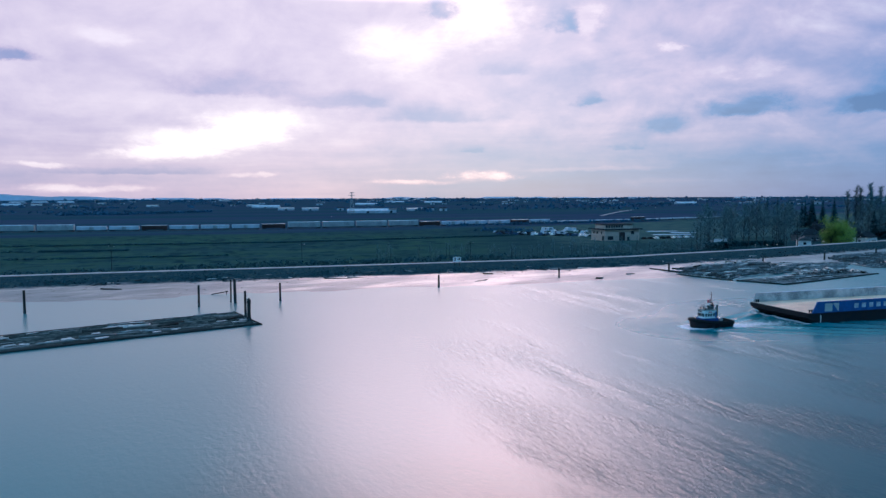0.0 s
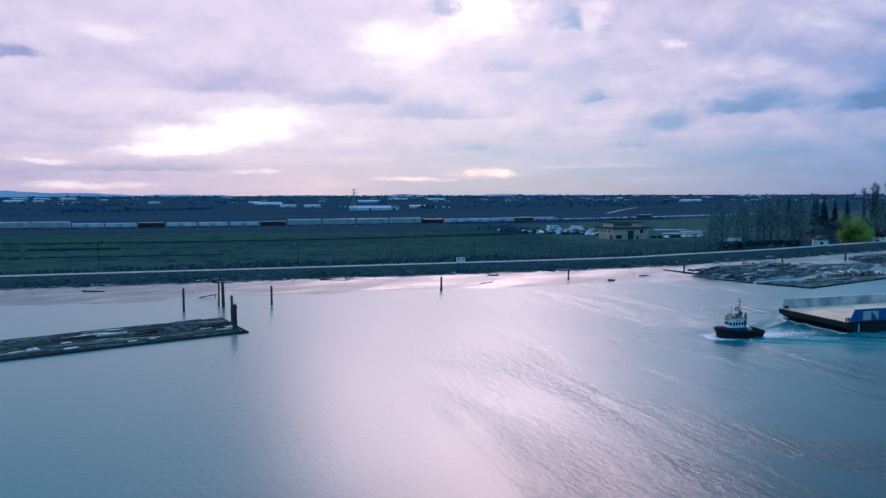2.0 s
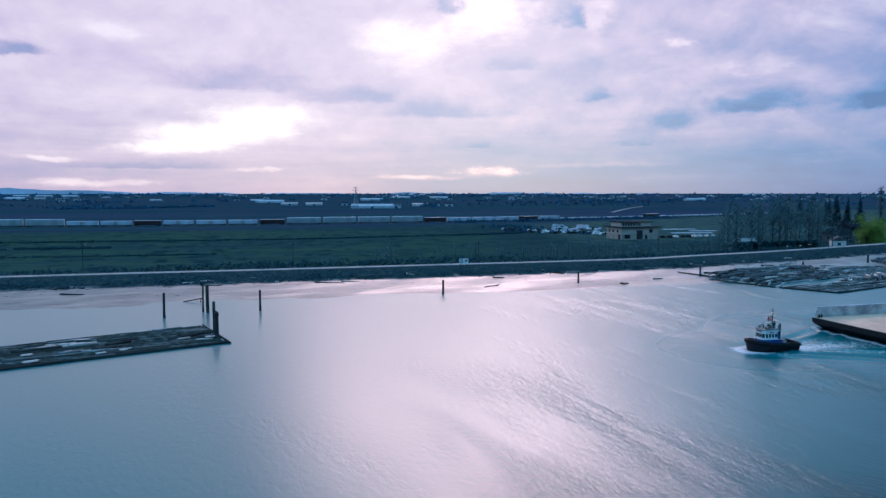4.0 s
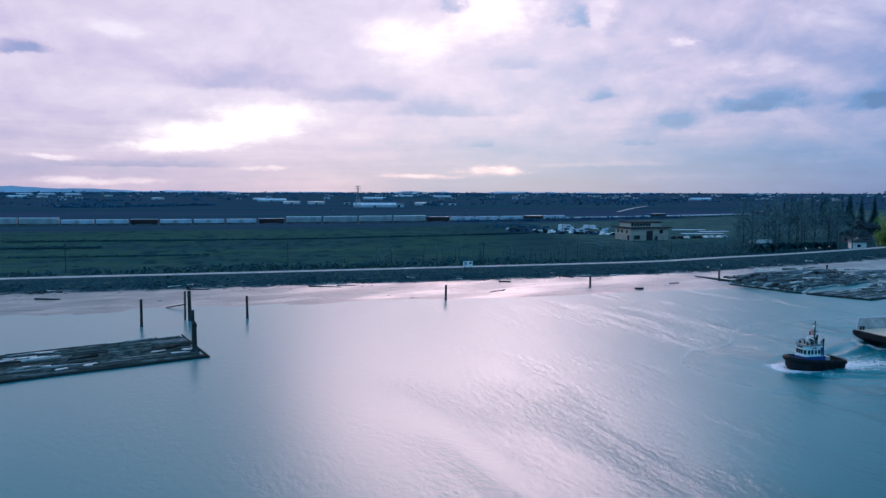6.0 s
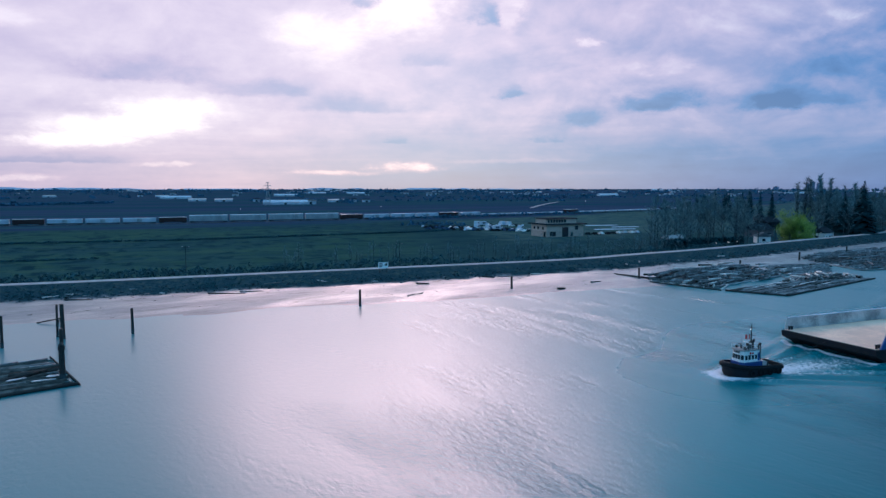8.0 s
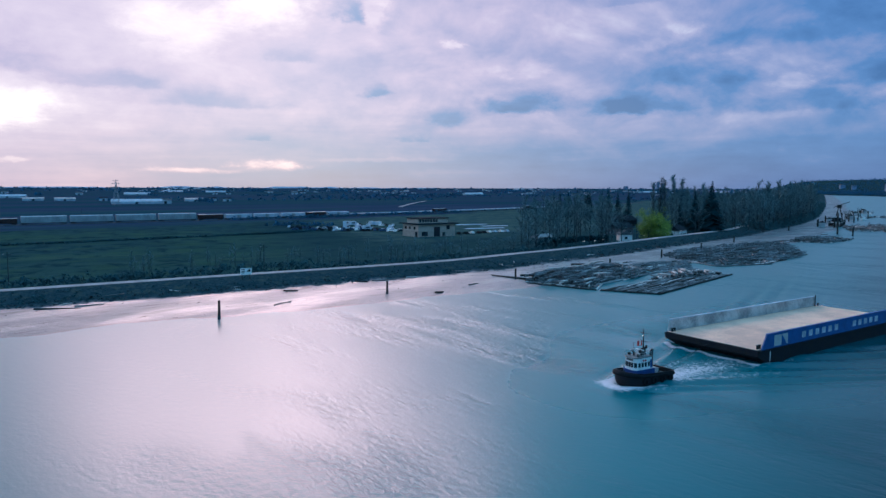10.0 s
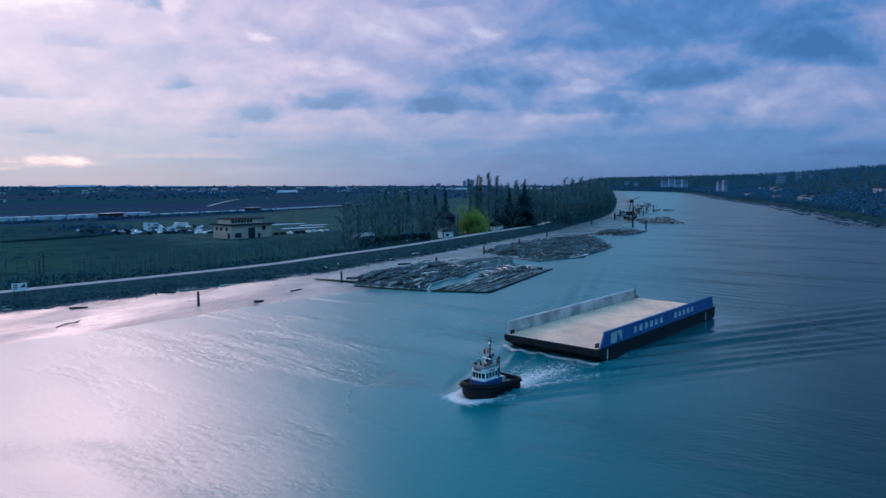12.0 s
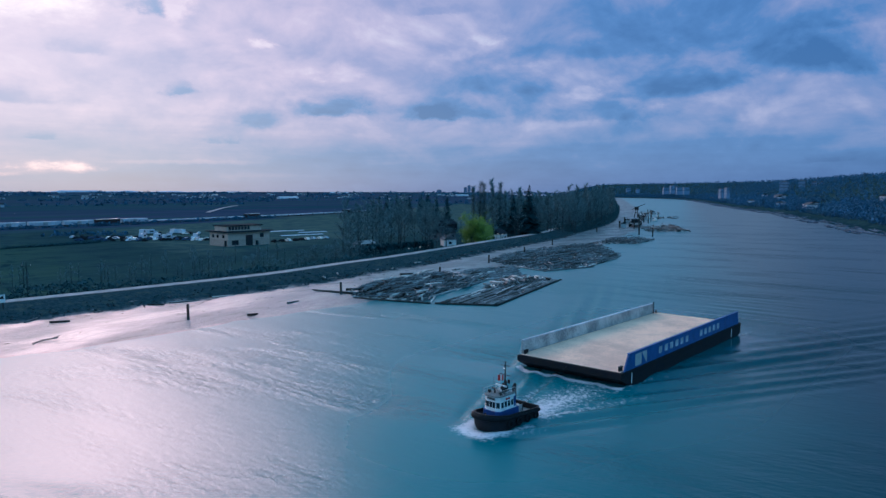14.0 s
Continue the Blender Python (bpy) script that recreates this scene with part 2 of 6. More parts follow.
def water_material():
    m = bpy.data.materials.new("river_water")
    m.use_nodes = True
    n = Nodes(m.node_tree)
    b = m.node_tree.nodes["Principled BSDF"]
    at = n.add("ShaderNodeNewGeometry")
    patches = n.noise(n.scaled(at, 0.35, 1.0, 1.0, 60), 0.050, 6, 0.60, 0.35)
    east = n.tree.nodes.new("ShaderNodeSeparateXYZ")
    n.set(east.inputs[0], at)
    # the open channel is wind-roughened, the lee by the rafts nearly calm
    wind = n.math("MULTIPLY", n.span(patches, 0.46, 0.64, 0.10, 1.0), n.span(east.outputs[0], -60, 60, 0.05, 1.0))
    mask = n.make("ShaderNodeAttribute")
    mask.attribute_name = "stirred"
    stirred = mask.outputs[2]
    chop = n.noise(n.scaled(at, 0.55, 1.0, 1.0, 62), 1.15, 5, 0.62, 0.2)
    swell = n.noise(n.scaled(at, 0.16, 1.0, 1.0, 74), 0.17, 3, 0.5, 0.25)
    amount = n.math("MULTIPLY_ADD", stirred, 0.7, n.math("MULTIPLY", wind, n.math("SUBTRACT", 1.0, n.math("MULTIPLY", stirred, 0.7))))
    relief = n.math("ADD", n.math("MULTIPLY", n.math("MULTIPLY", n.math("SUBTRACT", chop, 0.5), n.math("MULTIPLY_ADD", amount, 0.92, 0.08)), 0.24), n.math("MULTIPLY", n.math("MULTIPLY", n.math("SUBTRACT", swell, 0.5), n.math("MULTIPLY", amount, n.span(n.math("MULTIPLY_ADD", patches, 40.0, east.outputs[0]), 5, 70, 0.0, 1.0))), 0.80))
    node = n.make("ShaderNodeBump", {"Strength": 1.0, "Distance": 1.0, "Height": relief})
    foam_at = n.make("ShaderNodeAttribute")
    foam_at.attribute_name = "foam"
    lace = n.noise(at, 1.7, 6, 0.7, 0.8)
    foam = n.math("MULTIPLY", n.span(n.math("ADD", foam_at.outputs[2], n.math("MULTIPLY", n.math("SUBTRACT", lace, 0.5), 1.7)), 0.20, 0.95), n.span(foam_at.outputs[2], 0.02, 0.25))
    silt = n.noise(at, 0.012, 3)
    # the water's body colour is darker towards the south-east
    south_east = n.math("SUBTRACT", n.math("MULTIPLY", east.outputs[0], 0.6), n.math("MULTIPLY", east.outputs[1], 0.8))
    south_east = n.span(n.math("MULTIPLY_ADD", patches, 30.0, south_east), -62, -14)
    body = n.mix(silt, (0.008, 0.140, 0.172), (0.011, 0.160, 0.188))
    body = n.mix(south_east, body, (0.003, 0.040, 0.056))
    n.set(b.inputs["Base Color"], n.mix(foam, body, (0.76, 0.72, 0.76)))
    smooth_at = n.make("ShaderNodeAttribute")
    smooth_at.attribute_name = "slick"
    gloss = n.span(smooth_at.outputs[2], 0.0, 1.0, 1.0, 0.30, False)
    n.set(b.inputs["Roughness"], n.math("MAXIMUM", n.math("MULTIPLY", gloss, n.math("MAXIMUM", n.span(n.math("MULTIPLY_ADD", patches, 60.0, east.outputs[0]), 40, 95, 0.28, 0.30), n.span(east.outputs[1], 180, 300, 0.05, 0.30))), n.math("MULTIPLY", foam, 0.8)))
    b.inputs["IOR"].default_value = 1.33
    n.set(b.inputs["Normal"], node.outputs[0])
    return m


def ground_material():
    """Wet mud, stony bank, rough grass and ploughed fields, by the distance inland from the foot of the bank."""
    m = bpy.data.materials.new("river_land")
    m.use_nodes = True
    n = Nodes(m.node_tree)
    b = m.node_tree.nodes["Principled BSDF"]
    at = n.add("ShaderNodeNewGeometry")
    inland = n.make("ShaderNodeAttribute")
    inland.attribute_name = "inland"
    far = inland.outputs[2]
    ragged = n.math("MULTIPLY_ADD", n.math("SUBTRACT", n.noise(at, 0.16, 6, 0.7), 0.5), 11.0, far)
    fine, mid, broad = n.noise(at, 1.1, 5, 0.65), n.noise(at, 0.08, 4), n.noise(n.scaled(at, 0.25, 1.0, 1.0, -22), 0.012, 4, 0.6, 0.5)
    mud = n.mix(mid, (0.115, 0.13, 0.145), (0.175, 0.185, 0.20))
    mud = n.mix(n.math("MULTIPLY", n.span(n.noise(n.scaled(at, 0.35, 1.0, 1.0, -25), 0.30, 6, 0.7, 0.5), 0.52, 0.64), 0.75), mud, (0.045, 0.055, 0.065))
    bank = n.mix(n.span(fine, 0.35, 0.65), (0.018, 0.044, 0.056), (0.038, 0.070, 0.082))
    bank = n.mix(n.math("MULTIPLY", n.span(n.noise(at, 0.35, 5, 0.7), 0.50, 0.66), 0.8), bank, (0.062, 0.088, 0.078))
    lanes = n.noise(n.scaled(at, 0.20, 1.0, 1.0, -14), 0.055, 6, 0.66, 1.6)
    grass = n.mix(n.span(broad, 0.38, 0.62), (0.040, 0.088, 0.074), (0.030, 0.068, 0.080))
    grass = n.mix(n.math("MULTIPLY", n.span(mid, 0.45, 0.68), 0.55), grass, (0.048, 0.096, 0.056))
    grass = n.mix(n.math("MULTIPLY", n.span(lanes, 0.50, 0.60), 0.3), grass, (0.012, 0.032, 0.040))
    grass = n.mix(n.math("MULTIPLY", n.span(lanes, 0.46, 0.36), 0.45), grass, (0.066, 0.116, 0.076))
    mottle = n.noise(n.scaled(at, 1.0, 0.7, 1.0, -16), 0.10, 6, 0.66, 0.4)
    grass = n.mix(n.math("MULTIPLY", n.span(mottle, 0.52, 0.62), 0.85), grass, (0.012, 0.034, 0.046))
    grass = n.mix(n.math("MULTIPLY", n.span(mottle, 0.46, 0.36), 0.6), grass, (0.046, 0.100, 0.066))
    grass = n.mix(n.math("MULTIPLY", n.span(fine, 0.4, 0.7), 0.35), grass, (0.010, 0.030, 0.034))
    # to the east a darker, wetter field
    place = n.tree.nodes.new("ShaderNodeSeparateXYZ")
    n.set(place.inputs[0], at)
    damp = n.span(n.math("MULTIPLY_ADD", mid, 40.0, place.outputs[0]), 25, 75)
    grass = n.mix(n.math("MULTIPLY", damp, 0.7), grass, n.mix(n.span(lanes, 0.4, 0.6), (0.028, 0.060, 0.068), (0.015, 0.038, 0.052)))
    yard = n.math("MULTIPLY", n.span(n.math("MULTIPLY_ADD", mid, 60.0, place.outputs[0]), 95, 125), n.span(n.math("MULTIPLY_ADD", broad, 60.0, far), 110, 145))
    grass = n.mix(n.math("MULTIPLY", yard, 0.75), grass, n.mix(n.span(mottle, 0.42, 0.58), (0.084, 0.130, 0.112), (0.044, 0.084, 0.090)))
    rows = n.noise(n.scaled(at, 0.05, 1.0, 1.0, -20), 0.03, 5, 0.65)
    # dark soil; part of its blue is distance haze put into the colour
    hazed_plough = n.mix(n.span(rows, 0.40, 0.6), (0.028, 0.050, 0.086), (0.042, 0.062, 0.104))
    hazed_plough = n.mix(n.math("MULTIPLY", n.span(n.noise(n.scaled(at, 0.12, 1.0, 1.0, -18), 0.006, 4), 0.50, 0.56), 0.9), hazed_plough, (0.020, 0.060, 0.078))
    hazed_plough = n.mix(n.math("MULTIPLY", n.span(n.noise(n.scaled(at, 0.08, 1.0, 1.0, -12), 0.011, 4), 0.56, 0.60), 0.8), hazed_plough, (0.030, 0.076, 0.082))
    color = n.mix(n.span(ragged, -1.0, 1.2), mud, bank)
    color = n.mix(n.span(ragged, 11.0, 19.0), color, grass)
    weedy = n.math("MULTIPLY", n.span(ragged, 17.0, 22.0), n.span(ragged, 37.0, 29.0))
    color = n.mix(n.math("MULTIPLY", weedy, 0.75), color, (0.012, 0.036, 0.046))
    color = n.mix(n.span(n.math("MULTIPLY_ADD", broad, 140.0, far), 370.0, 388.0), color, hazed_plough)
    n.set(b.inputs["Base Color"], color)
    dry = n.span(ragged, -2.5, 0.8)
    wet = n.span(n.noise(n.scaled(at, 0.4, 1, 1, -25), 0.10, 4), 0.35, 0.6, 0.30, 0.52)
    n.set(b.inputs["Roughness"], n.add("ShaderNodeMix", {0: dry, 2: wet, 3: 0.95}))
    n.set(b.inputs["Specular IOR Level"], n.span(dry, 0, 1, 0.6, 0.02))
    n.set(b.inputs["IOR"], n.span(dry, 0, 1, 1.45, 1.02))
    lumps = n.math("MULTIPLY", n.math("ADD", fine, n.math("MULTIPLY", n.noise(n.scaled(at, 0.5, 1, 1, -25), 0.5, 4), 1.5)), n.span(dry, 0, 1, 0.20, 0.5))
    node = n.make("ShaderNodeBump", {"Strength": 0.7, "Distance": 0.8, "Height": lumps})
    n.set(b.inputs["Normal"], node.outputs[0])
    return m


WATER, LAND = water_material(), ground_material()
GRAVEL = surface("pale_gravel", (0.40, 0.38, 0.38), 0.9, 0.25, 0.3, bump=0.02)
BARK = surface("weathered_log", (0.34, 0.34, 0.34), 0.85, 0.5, 0.8, other=(0.07, 0.078, 0.084), bump=0.03, per_piece=0.9, stretch=(0.25, 1, 1))
PALE_WOOD = surface("bare_pale_wood", (0.66, 0.60, 0.57), 0.75, 0.35, 0.8, bump=0.02, per_piece=0.3, stretch=(0.2, 1, 1))
PILE = surface("tarred_pile", (0.035, 0.032, 0.030), 0.8, 0.5, 1.2, bump=0.03, stretch=(1, 1, 0.2))
BLACK = surface("black_rubber", (0.012, 0.013, 0.016), 0.75, 0.3, 2.0, dull=0.15)
HULL_BLACK = surface("black_hull_paint", (0.012, 0.014, 0.020), 0.6, 0.4, 0.7, other=(0.026, 0.022, 0.022), dull=0.15)
BLUE = surface("blue_paint", (0.025, 0.095, 0.29), 0.45, 0.25, 0.6, bump=0.01)
DEEP_BLUE = surface("tug_blue_paint", (0.02, 0.06, 0.22), 0.4, 0.2, 1.0)
WHITE = surface("white_paint", (0.84, 0.83, 0.82), 0.45, 0.12, 1.0)
GREY_STEEL = surface("worn_grey_steel", (0.50, 0.47, 0.46), 0.65, 0.45, 0.30, other=(0.20, 0.20, 0.21), bump=0.01)
DECK = surface("sandy_deck", (0.95, 0.57, 0.42), 0.9, 0.2, 0.22, other=(0.74, 0.47, 0.36), bump=0.03)
TUG_DECK = surface("grey_deck_paint", (0.16, 0.17, 0.17), 0.7, 0.3, 1.0)
DARK_METAL = surface("dark_metal", (0.02, 0.02, 0.024), 0.6, 0.3, 3.0, dull=0.2)
RED = surface("red_cloth", (0.50, 0.03, 0.03), 0.8, 0.1, 3.0)
GLASS = glass("dark_glass")
BEIGE = surface("beige_render", (0.54, 0.43, 0.37), 0.85, 0.12, 0.5)
BEIGE_LOW = surface("tan_brick", (0.48, 0.38, 0.33), 0.9, 0.2, 1.5)
ROOF_DARK = surface("dark_roof", (0.030, 0.038, 0.046), 0.92, 0.3, 0.4)
ROOF_GREY = surface("grey_shingle", (0.14, 0.14, 0.15), 0.9, 0.3, 0.8)
CAR_WHITE = surface("pale_freight_paint", (0.50, 0.56, 0.64), 0.7, 0.2, 0.15, other=(0.36, 0.40, 0.47))
CAR_GREY = surface("galvanised_panel", (0.34, 0.36, 0.38), 0.5, 0.3, 0.15, metal=0.2)
CAR_RED = surface("oxide_red_paint", (0.055, 0.036, 0.036), 0.92, 0.3, 0.3)
# twigs kept pale blue-grey: the haze before the trees is in this colour
HAZED_TWIG = surface("hazed_bare_twigs", (0.155, 0.235, 0.255), 0.95, 0.35, 0.3)
TRUNK = surface("grey_bark", (0.055, 0.072, 0.078), 0.95, 0.4, 0.5, bump=0.03)
LEAF = surface("spring_leaf", (0.26, 0.34, 0.06), 0.7, 0.45, 0.5, other=(0.12, 0.20, 0.035))
NEEDLE = surface("conifer_needle", (0.018, 0.058, 0.070), 0.9, 0.4, 0.5)
# scrub colour is lifted and blued to carry some haze as well
SCRUB = surface("dark_scrub", (0.036, 0.082, 0.098), 0.95, 0.5, 0.15, other=(0.055, 0.105, 0.112))
# blue distance haze is put into the base colour of these two woods
HAZED_WOODS = surface("hazed_far_woods", (0.042, 0.112, 0.190), 0.95, 0.4, 0.02, other=(0.055, 0.118, 0.170))
HAZED_SLOPE = surface("hazed_slope_woods", (0.052, 0.142, 0.250), 0.95, 0.15, 0.02, other=(0.066, 0.145, 0.215))
ROCK = surface("bank_stone", (0.060, 0.080, 0.088), 0.9, 0.5, 0.6, bump=0.03)
# distant blocks: their blue-grey holds the haze, painted into the panels
HAZED_TOWER = surface("hazed_tower_panel", (0.16, 0.26, 0.40), 0.8, 0.15, 0.1)
CONCRETE = surface("pale_concrete", (0.50, 0.49, 0.48), 0.8, 0.15, 0.1)
# horizon hills: haze is mixed into their pale blue-grey base colour
HAZE_HILL = surface("hazed_far_slope", (0.44, 0.48, 0.60), 0.95, 0.15, 0.002)
LAMP = lamp_glow("lit_lamp", (1.0, 0.93, 0.85), 1.3)


# ---- building blocks ----
class Geo:
    """Collects points and faces for one mesh."""

    def __init__(self):
        self.v, self.f = [], []

    def ring(self, centre, ax, ay, n, turn=0.0):
        c = Vector(centre)
        start = len(self.v)
        self.v += [c + ax * math.cos(turn + 2 * math.pi * k / n) + ay * math.sin(turn + 2 * math.pi * k / n) for k in range(n)]
        return list(range(start, start + n))

    def tube(self, a, b, ra, rb=None, n=8, caps=True):
        a, b, rb = Vector(a), Vector(b), ra if rb is None else rb
        d = (b - a).normalized()
        x = d.orthogonal().normalized()
        y = d.cross(x)
        p, q = self.ring(a, x * ra, y * ra, n), self.ring(b, x * rb, y * rb, n)
        self.f += [(p[k], p[(k + 1) % n], q[(k + 1) % n], q[k]) for k in range(n)]
        if caps:
            self.f += [tuple(reversed(p)), tuple(q)]
        return self

    def torus(self, at, axis, big, small, n=14, m=7):
        """A ring round an axis."""
        axis = Vector(axis).normalized()
        x = axis.orthogonal().normalized()
        y = axis.cross(x)
        s = len(self.v)
        for i in range(n):
            out = x * math.cos(2 * math.pi * i / n) + y * math.sin(2 * math.pi * i / n)
            self.v += [Vector(at) + out * (big + small * math.cos(2 * math.pi * j / m)) + axis * small * math.sin(2 * math.pi * j / m) for j in range(m)]
        self.f += [(s + i * m + j, s + ((i + 1) % n) * m + j, s + ((i + 1) % n) * m + (j + 1) % m, s + i * m + (j + 1) % m) for i in range(n) for j in range(m)]
        return self

    def box(self, x0, y0, z0, x1, y1, z1, taper=0.0, m=None):
        """A block with its upper edges drawn in by taper."""
        s = len(self.v)
        pts = [(x0, y0, z0), (x1, y0, z0), (x1, y1, z0), (x0, y1, z0), (x0 + taper, y0 + taper, z1), (x1 - taper, y0 + taper, z1), (x1 - taper, y1 - taper, z1), (x0 + taper, y1 - taper, z1)]
        self.v += [(m @ Vector(p)) if m else Vector(p) for p in pts]
        self.f += [tuple(s + i for i in q) for q in ((3, 2, 1, 0), (4, 5, 6, 7), (0, 1, 5, 4), (1, 2, 6, 5), (2, 3, 7, 6), (3, 0, 4, 7))]
        return self

    def prism(self, outline, z0, z1, shrink=1.0, top=None):
        """An outline in plan, raised from z0 to z1; top: another outline of as many corners."""
        s, k = len(self.v), len(outline)
        top = top or [(x * shrink, y * shrink) for x, y in outline]
        self.v += [Vector((x, y, z0)) for x, y in outline] + [Vector((x, y, z1)) for x, y in top]
        self.f += [tuple(s + i for i in reversed(range(k))), tuple(s + k + i for i in range(k))]
        self.f += [(s + i, s + (i + 1) % k, s + k + (i + 1) % k, s + k + i) for i in range(k)]
        return self

    def gable(self, x0, y0, x1, y1, z0, z1, over=0.3):
        """A ridged roof along x."""
        s = len(self.v)
        ym = (y0 + y1) / 2
        x0, x1, y0, y1 = x0 - over, x1 + over, y0 - over, y1 + over
        self.v += [Vector(p) for p in ((x0, y0, z0), (x1, y0, z0), (x1, y1, z0), (x0, y1, z0), (x0, ym, z1), (x1, ym, z1))]
        self.f += [tuple(s + i for i in q) for q in ((3, 2, 1, 0), (0, 1, 5, 4), (2, 3, 4, 5), (1, 2, 5), (3, 0, 4))]
        return self

    def clump(self, at, r, rng, n=7, flat=0.8, leaf=1.0):
        """A ragged tuft of small leaning faces."""
        at = Vector(at)
        for _ in range(n):
            d = Vector((rng.gauss(0, 1), rng.gauss(0, 1), rng.gauss(0, 1))).normalized()
            c = at + Vector((d.x * r, d.y * r, d.z * r * flat)) * rng.uniform(0.4, 1.0)
            a = Vector((rng.gauss(0, 1), rng.gauss(0, 1), rng.gauss(0, 1))).normalized() * r * leaf * rng.uniform(0.45, 0.9)
            b = d.cross(a).normalized() * r * leaf * rng.uniform(0.35, 0.7)
            s = len(self.v)
            self.v += [c - a, c + b, c + a, c - b]
            self.f.append((s, s + 1, s + 2, s + 3))
        return self

    def mesh(self, name, material, smooth=False):
        me = bpy.data.meshes.new(name)
        me.from_pydata([tuple(p) for p in self.v], [], self.f)
        me.materials.append(material)
        if smooth:
            me.shade_smooth()
        me.update()
        return me


def thing(name, label, category, m=None, group=""):
    """An Empty at the base of a thing."""
    ob = new(name)
    ob.empty_display_size = 0.3
    ob.matrix_basis = m or Matrix()
    return tagged(ob, label, category, group)


def part(name, geo, material, parent, label="", smooth=False, m=None):
    ob = new(name, geo.mesh(name, material, smooth) if isinstance(geo, Geo) else geo)
    ob.parent = parent
    if m is not None:
        ob.matrix_basis = m
    return tagged(ob, label)


def single(name, geo, material, label, category, m=None, group="", kind="", smooth=False):
    ob = new(name, geo.mesh(name, material, smooth) if isinstance(geo, Geo) else geo)
    ob.matrix_basis = m or Matrix()
    return tagged(ob, label, category, group, kind)


# ---- the land ----
def smooth_line(points, step):
    """A Catmull-Rom line through the points, about step metres apart."""
    p = np.array([points[0], *points, points[-1]], float)
    out = []
    for a, b, c, d in zip(p, p[1:], p[2:], p[3:]):
        k = max(2, int(np.hypot(*(c - b)) / step))
        t = np.arange(k)[:, None] / k
        out.append(0.5 * (2 * b + (c - a) * t + (2 * a - 5 * b + 4 * c - d) * t**2 + (3 * b - a - 3 * c + d) * t**3))
    return np.concatenate(out + [p[-1:]])


SHORE = [(-900, 10), (-300, 158), (-180, 191), (-107, 211), (-50, 225), (14, 241), (50, 250), (83, 260), (112, 274), (148, 291), (210, 326), (286, 368), (330, 400), (430, 469), (600, 612), (1150, 1108), (2250, 2120), (3200, 3000)]
FAR_SHORE = [(-900, -760), (-200, -260), (300, 128), (586, 352), (712, 451), (847, 558), (1139, 820), (1700, 1290), (2150, 1720), (2400, 2200), (2520, 2800)]
toe = smooth_line(SHORE, 4.0)
far_toe = smooth_line(FAR_SHORE, 20.0)


def normals(line, left):
    t = np.gradient(line, axis=0)
    t /= np.hypot(*t.T)[:, None]
    return np.stack([-t[:, 1], t[:, 0]], 1) * (1 if left else -1)


toe_n, far_n = normals(toe, True), normals(far_toe, False)
# distance inland, height
BANK = [(-150, -6), (-60, -2.6), (-42, -0.9), (-36, -0.32), (-32, -0.16), (-29, -0.04), (-26, 0.06), (-23, 0.16), (-20, 0.28), (-16, 0.42), (-12, 0.56), (-8, 0.70), (-5, 0.82), (-3, 0.9), (0, 1.05), (1.5, 1.45), (4, 2.0), (7, 2.6), (9.5, 3.0), (11, 3.12), (12.5, 3.15), (18, 3.15), (20, 2.9), (24, 1.7), (27, 1.15), (31, 1.0), (45, 1.0), (75, 1.0)]
INLAND = [(110, 1.0), (150, 1.0), (200, 1.0), (260, 1.1), (330, 1.2), (420, 1.2), (560, 1.2), (800, 1.2), (1200, 1.5), (1800, 3), (2600, 7), (3600, 15), (4700, 23)]
PLAIN = [0, 1500, 2100, 2900, 3900, 5000], [1.2, 1.4, 2.8, 6.5, 14.5, 22.5]
OTHER = [(-100, -6), (-40, -2), (-12, -0.2), (0, 1.0), (6, 2.6), (30, 5), (60, 12), (120, 28), (200, 46), (300, 62), (450, 68), (1200, 70), (2500, 70)]


def sheet(line, norm, rows, away, rng):
    """Rows of points at given distances from a line; beyond 75 m all go the same way."""
    pts, dist = [], []
    ref = 75.0 if away is not None else None
    for d, z in rows:
        p = line + norm * min(d, ref or d)
        if ref and d > ref:
            p = p + np.array(away) * (d - ref)
        zz = np.full(len(line), float(z))
        if 0 < d < 10:
            zz += rng.normal(0, 0.03, len(line))
        if -36 < d < -1:
            zz += np.array([0.24 * noise.noise(Vector((a * 0.03, b * 0.09, 2))) + 0.12 * noise.noise(Vector((a * 0.12, b * 0.25, 5))) for a, b in p])
        if away is not None and d >= 800:
            zz = np.interp(np.hypot(*p.T), PLAIN[0], PLAIN[1])
        pts.append(np.column_stack([p, zz]))
        dist.append(np.full(len(line), d))
    return np.concatenate(pts), np.concatenate(dist), len(line), len(rows)


rng_np = np.random.default_rng(4)
lv, ld, lw, lr = sheet(toe, toe_n, BANK + INLAND, (-0.45, 0.893), rng_np)
rv, rd, rw, rr = sheet(far_toe, far_n, OTHER, None, rng_np)
faces = [(j * lw + i, j * lw + i + 1, (j + 1) * lw + i + 1, (j + 1) * lw + i) for j in range(lr - 1) for i in range(lw - 1)]
o = len(lv)
faces += [(o + j * rw + i, o + (j + 1) * rw + i, o + (j + 1) * rw + i + 1, o + j * rw + i + 1) for j in range(rr - 1) for i in range(rw - 1)]
land = bpy.data.meshes.new("ground")
land.from_pydata(np.concatenate([lv, rv]).tolist(), [], faces)
land.attributes.new("inland", "FLOAT", "POINT").data.foreach_set("value", np.concatenate([ld, np.where(rd > 0, 60.0, 27.0)]).astype(np.float32))
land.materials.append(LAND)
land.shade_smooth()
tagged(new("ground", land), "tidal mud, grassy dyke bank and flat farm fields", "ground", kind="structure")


def bank_z(d):
    table = BANK + INLAND
    return float(np.interp(d, [a for a, _ in table], [b for _, b in table]))


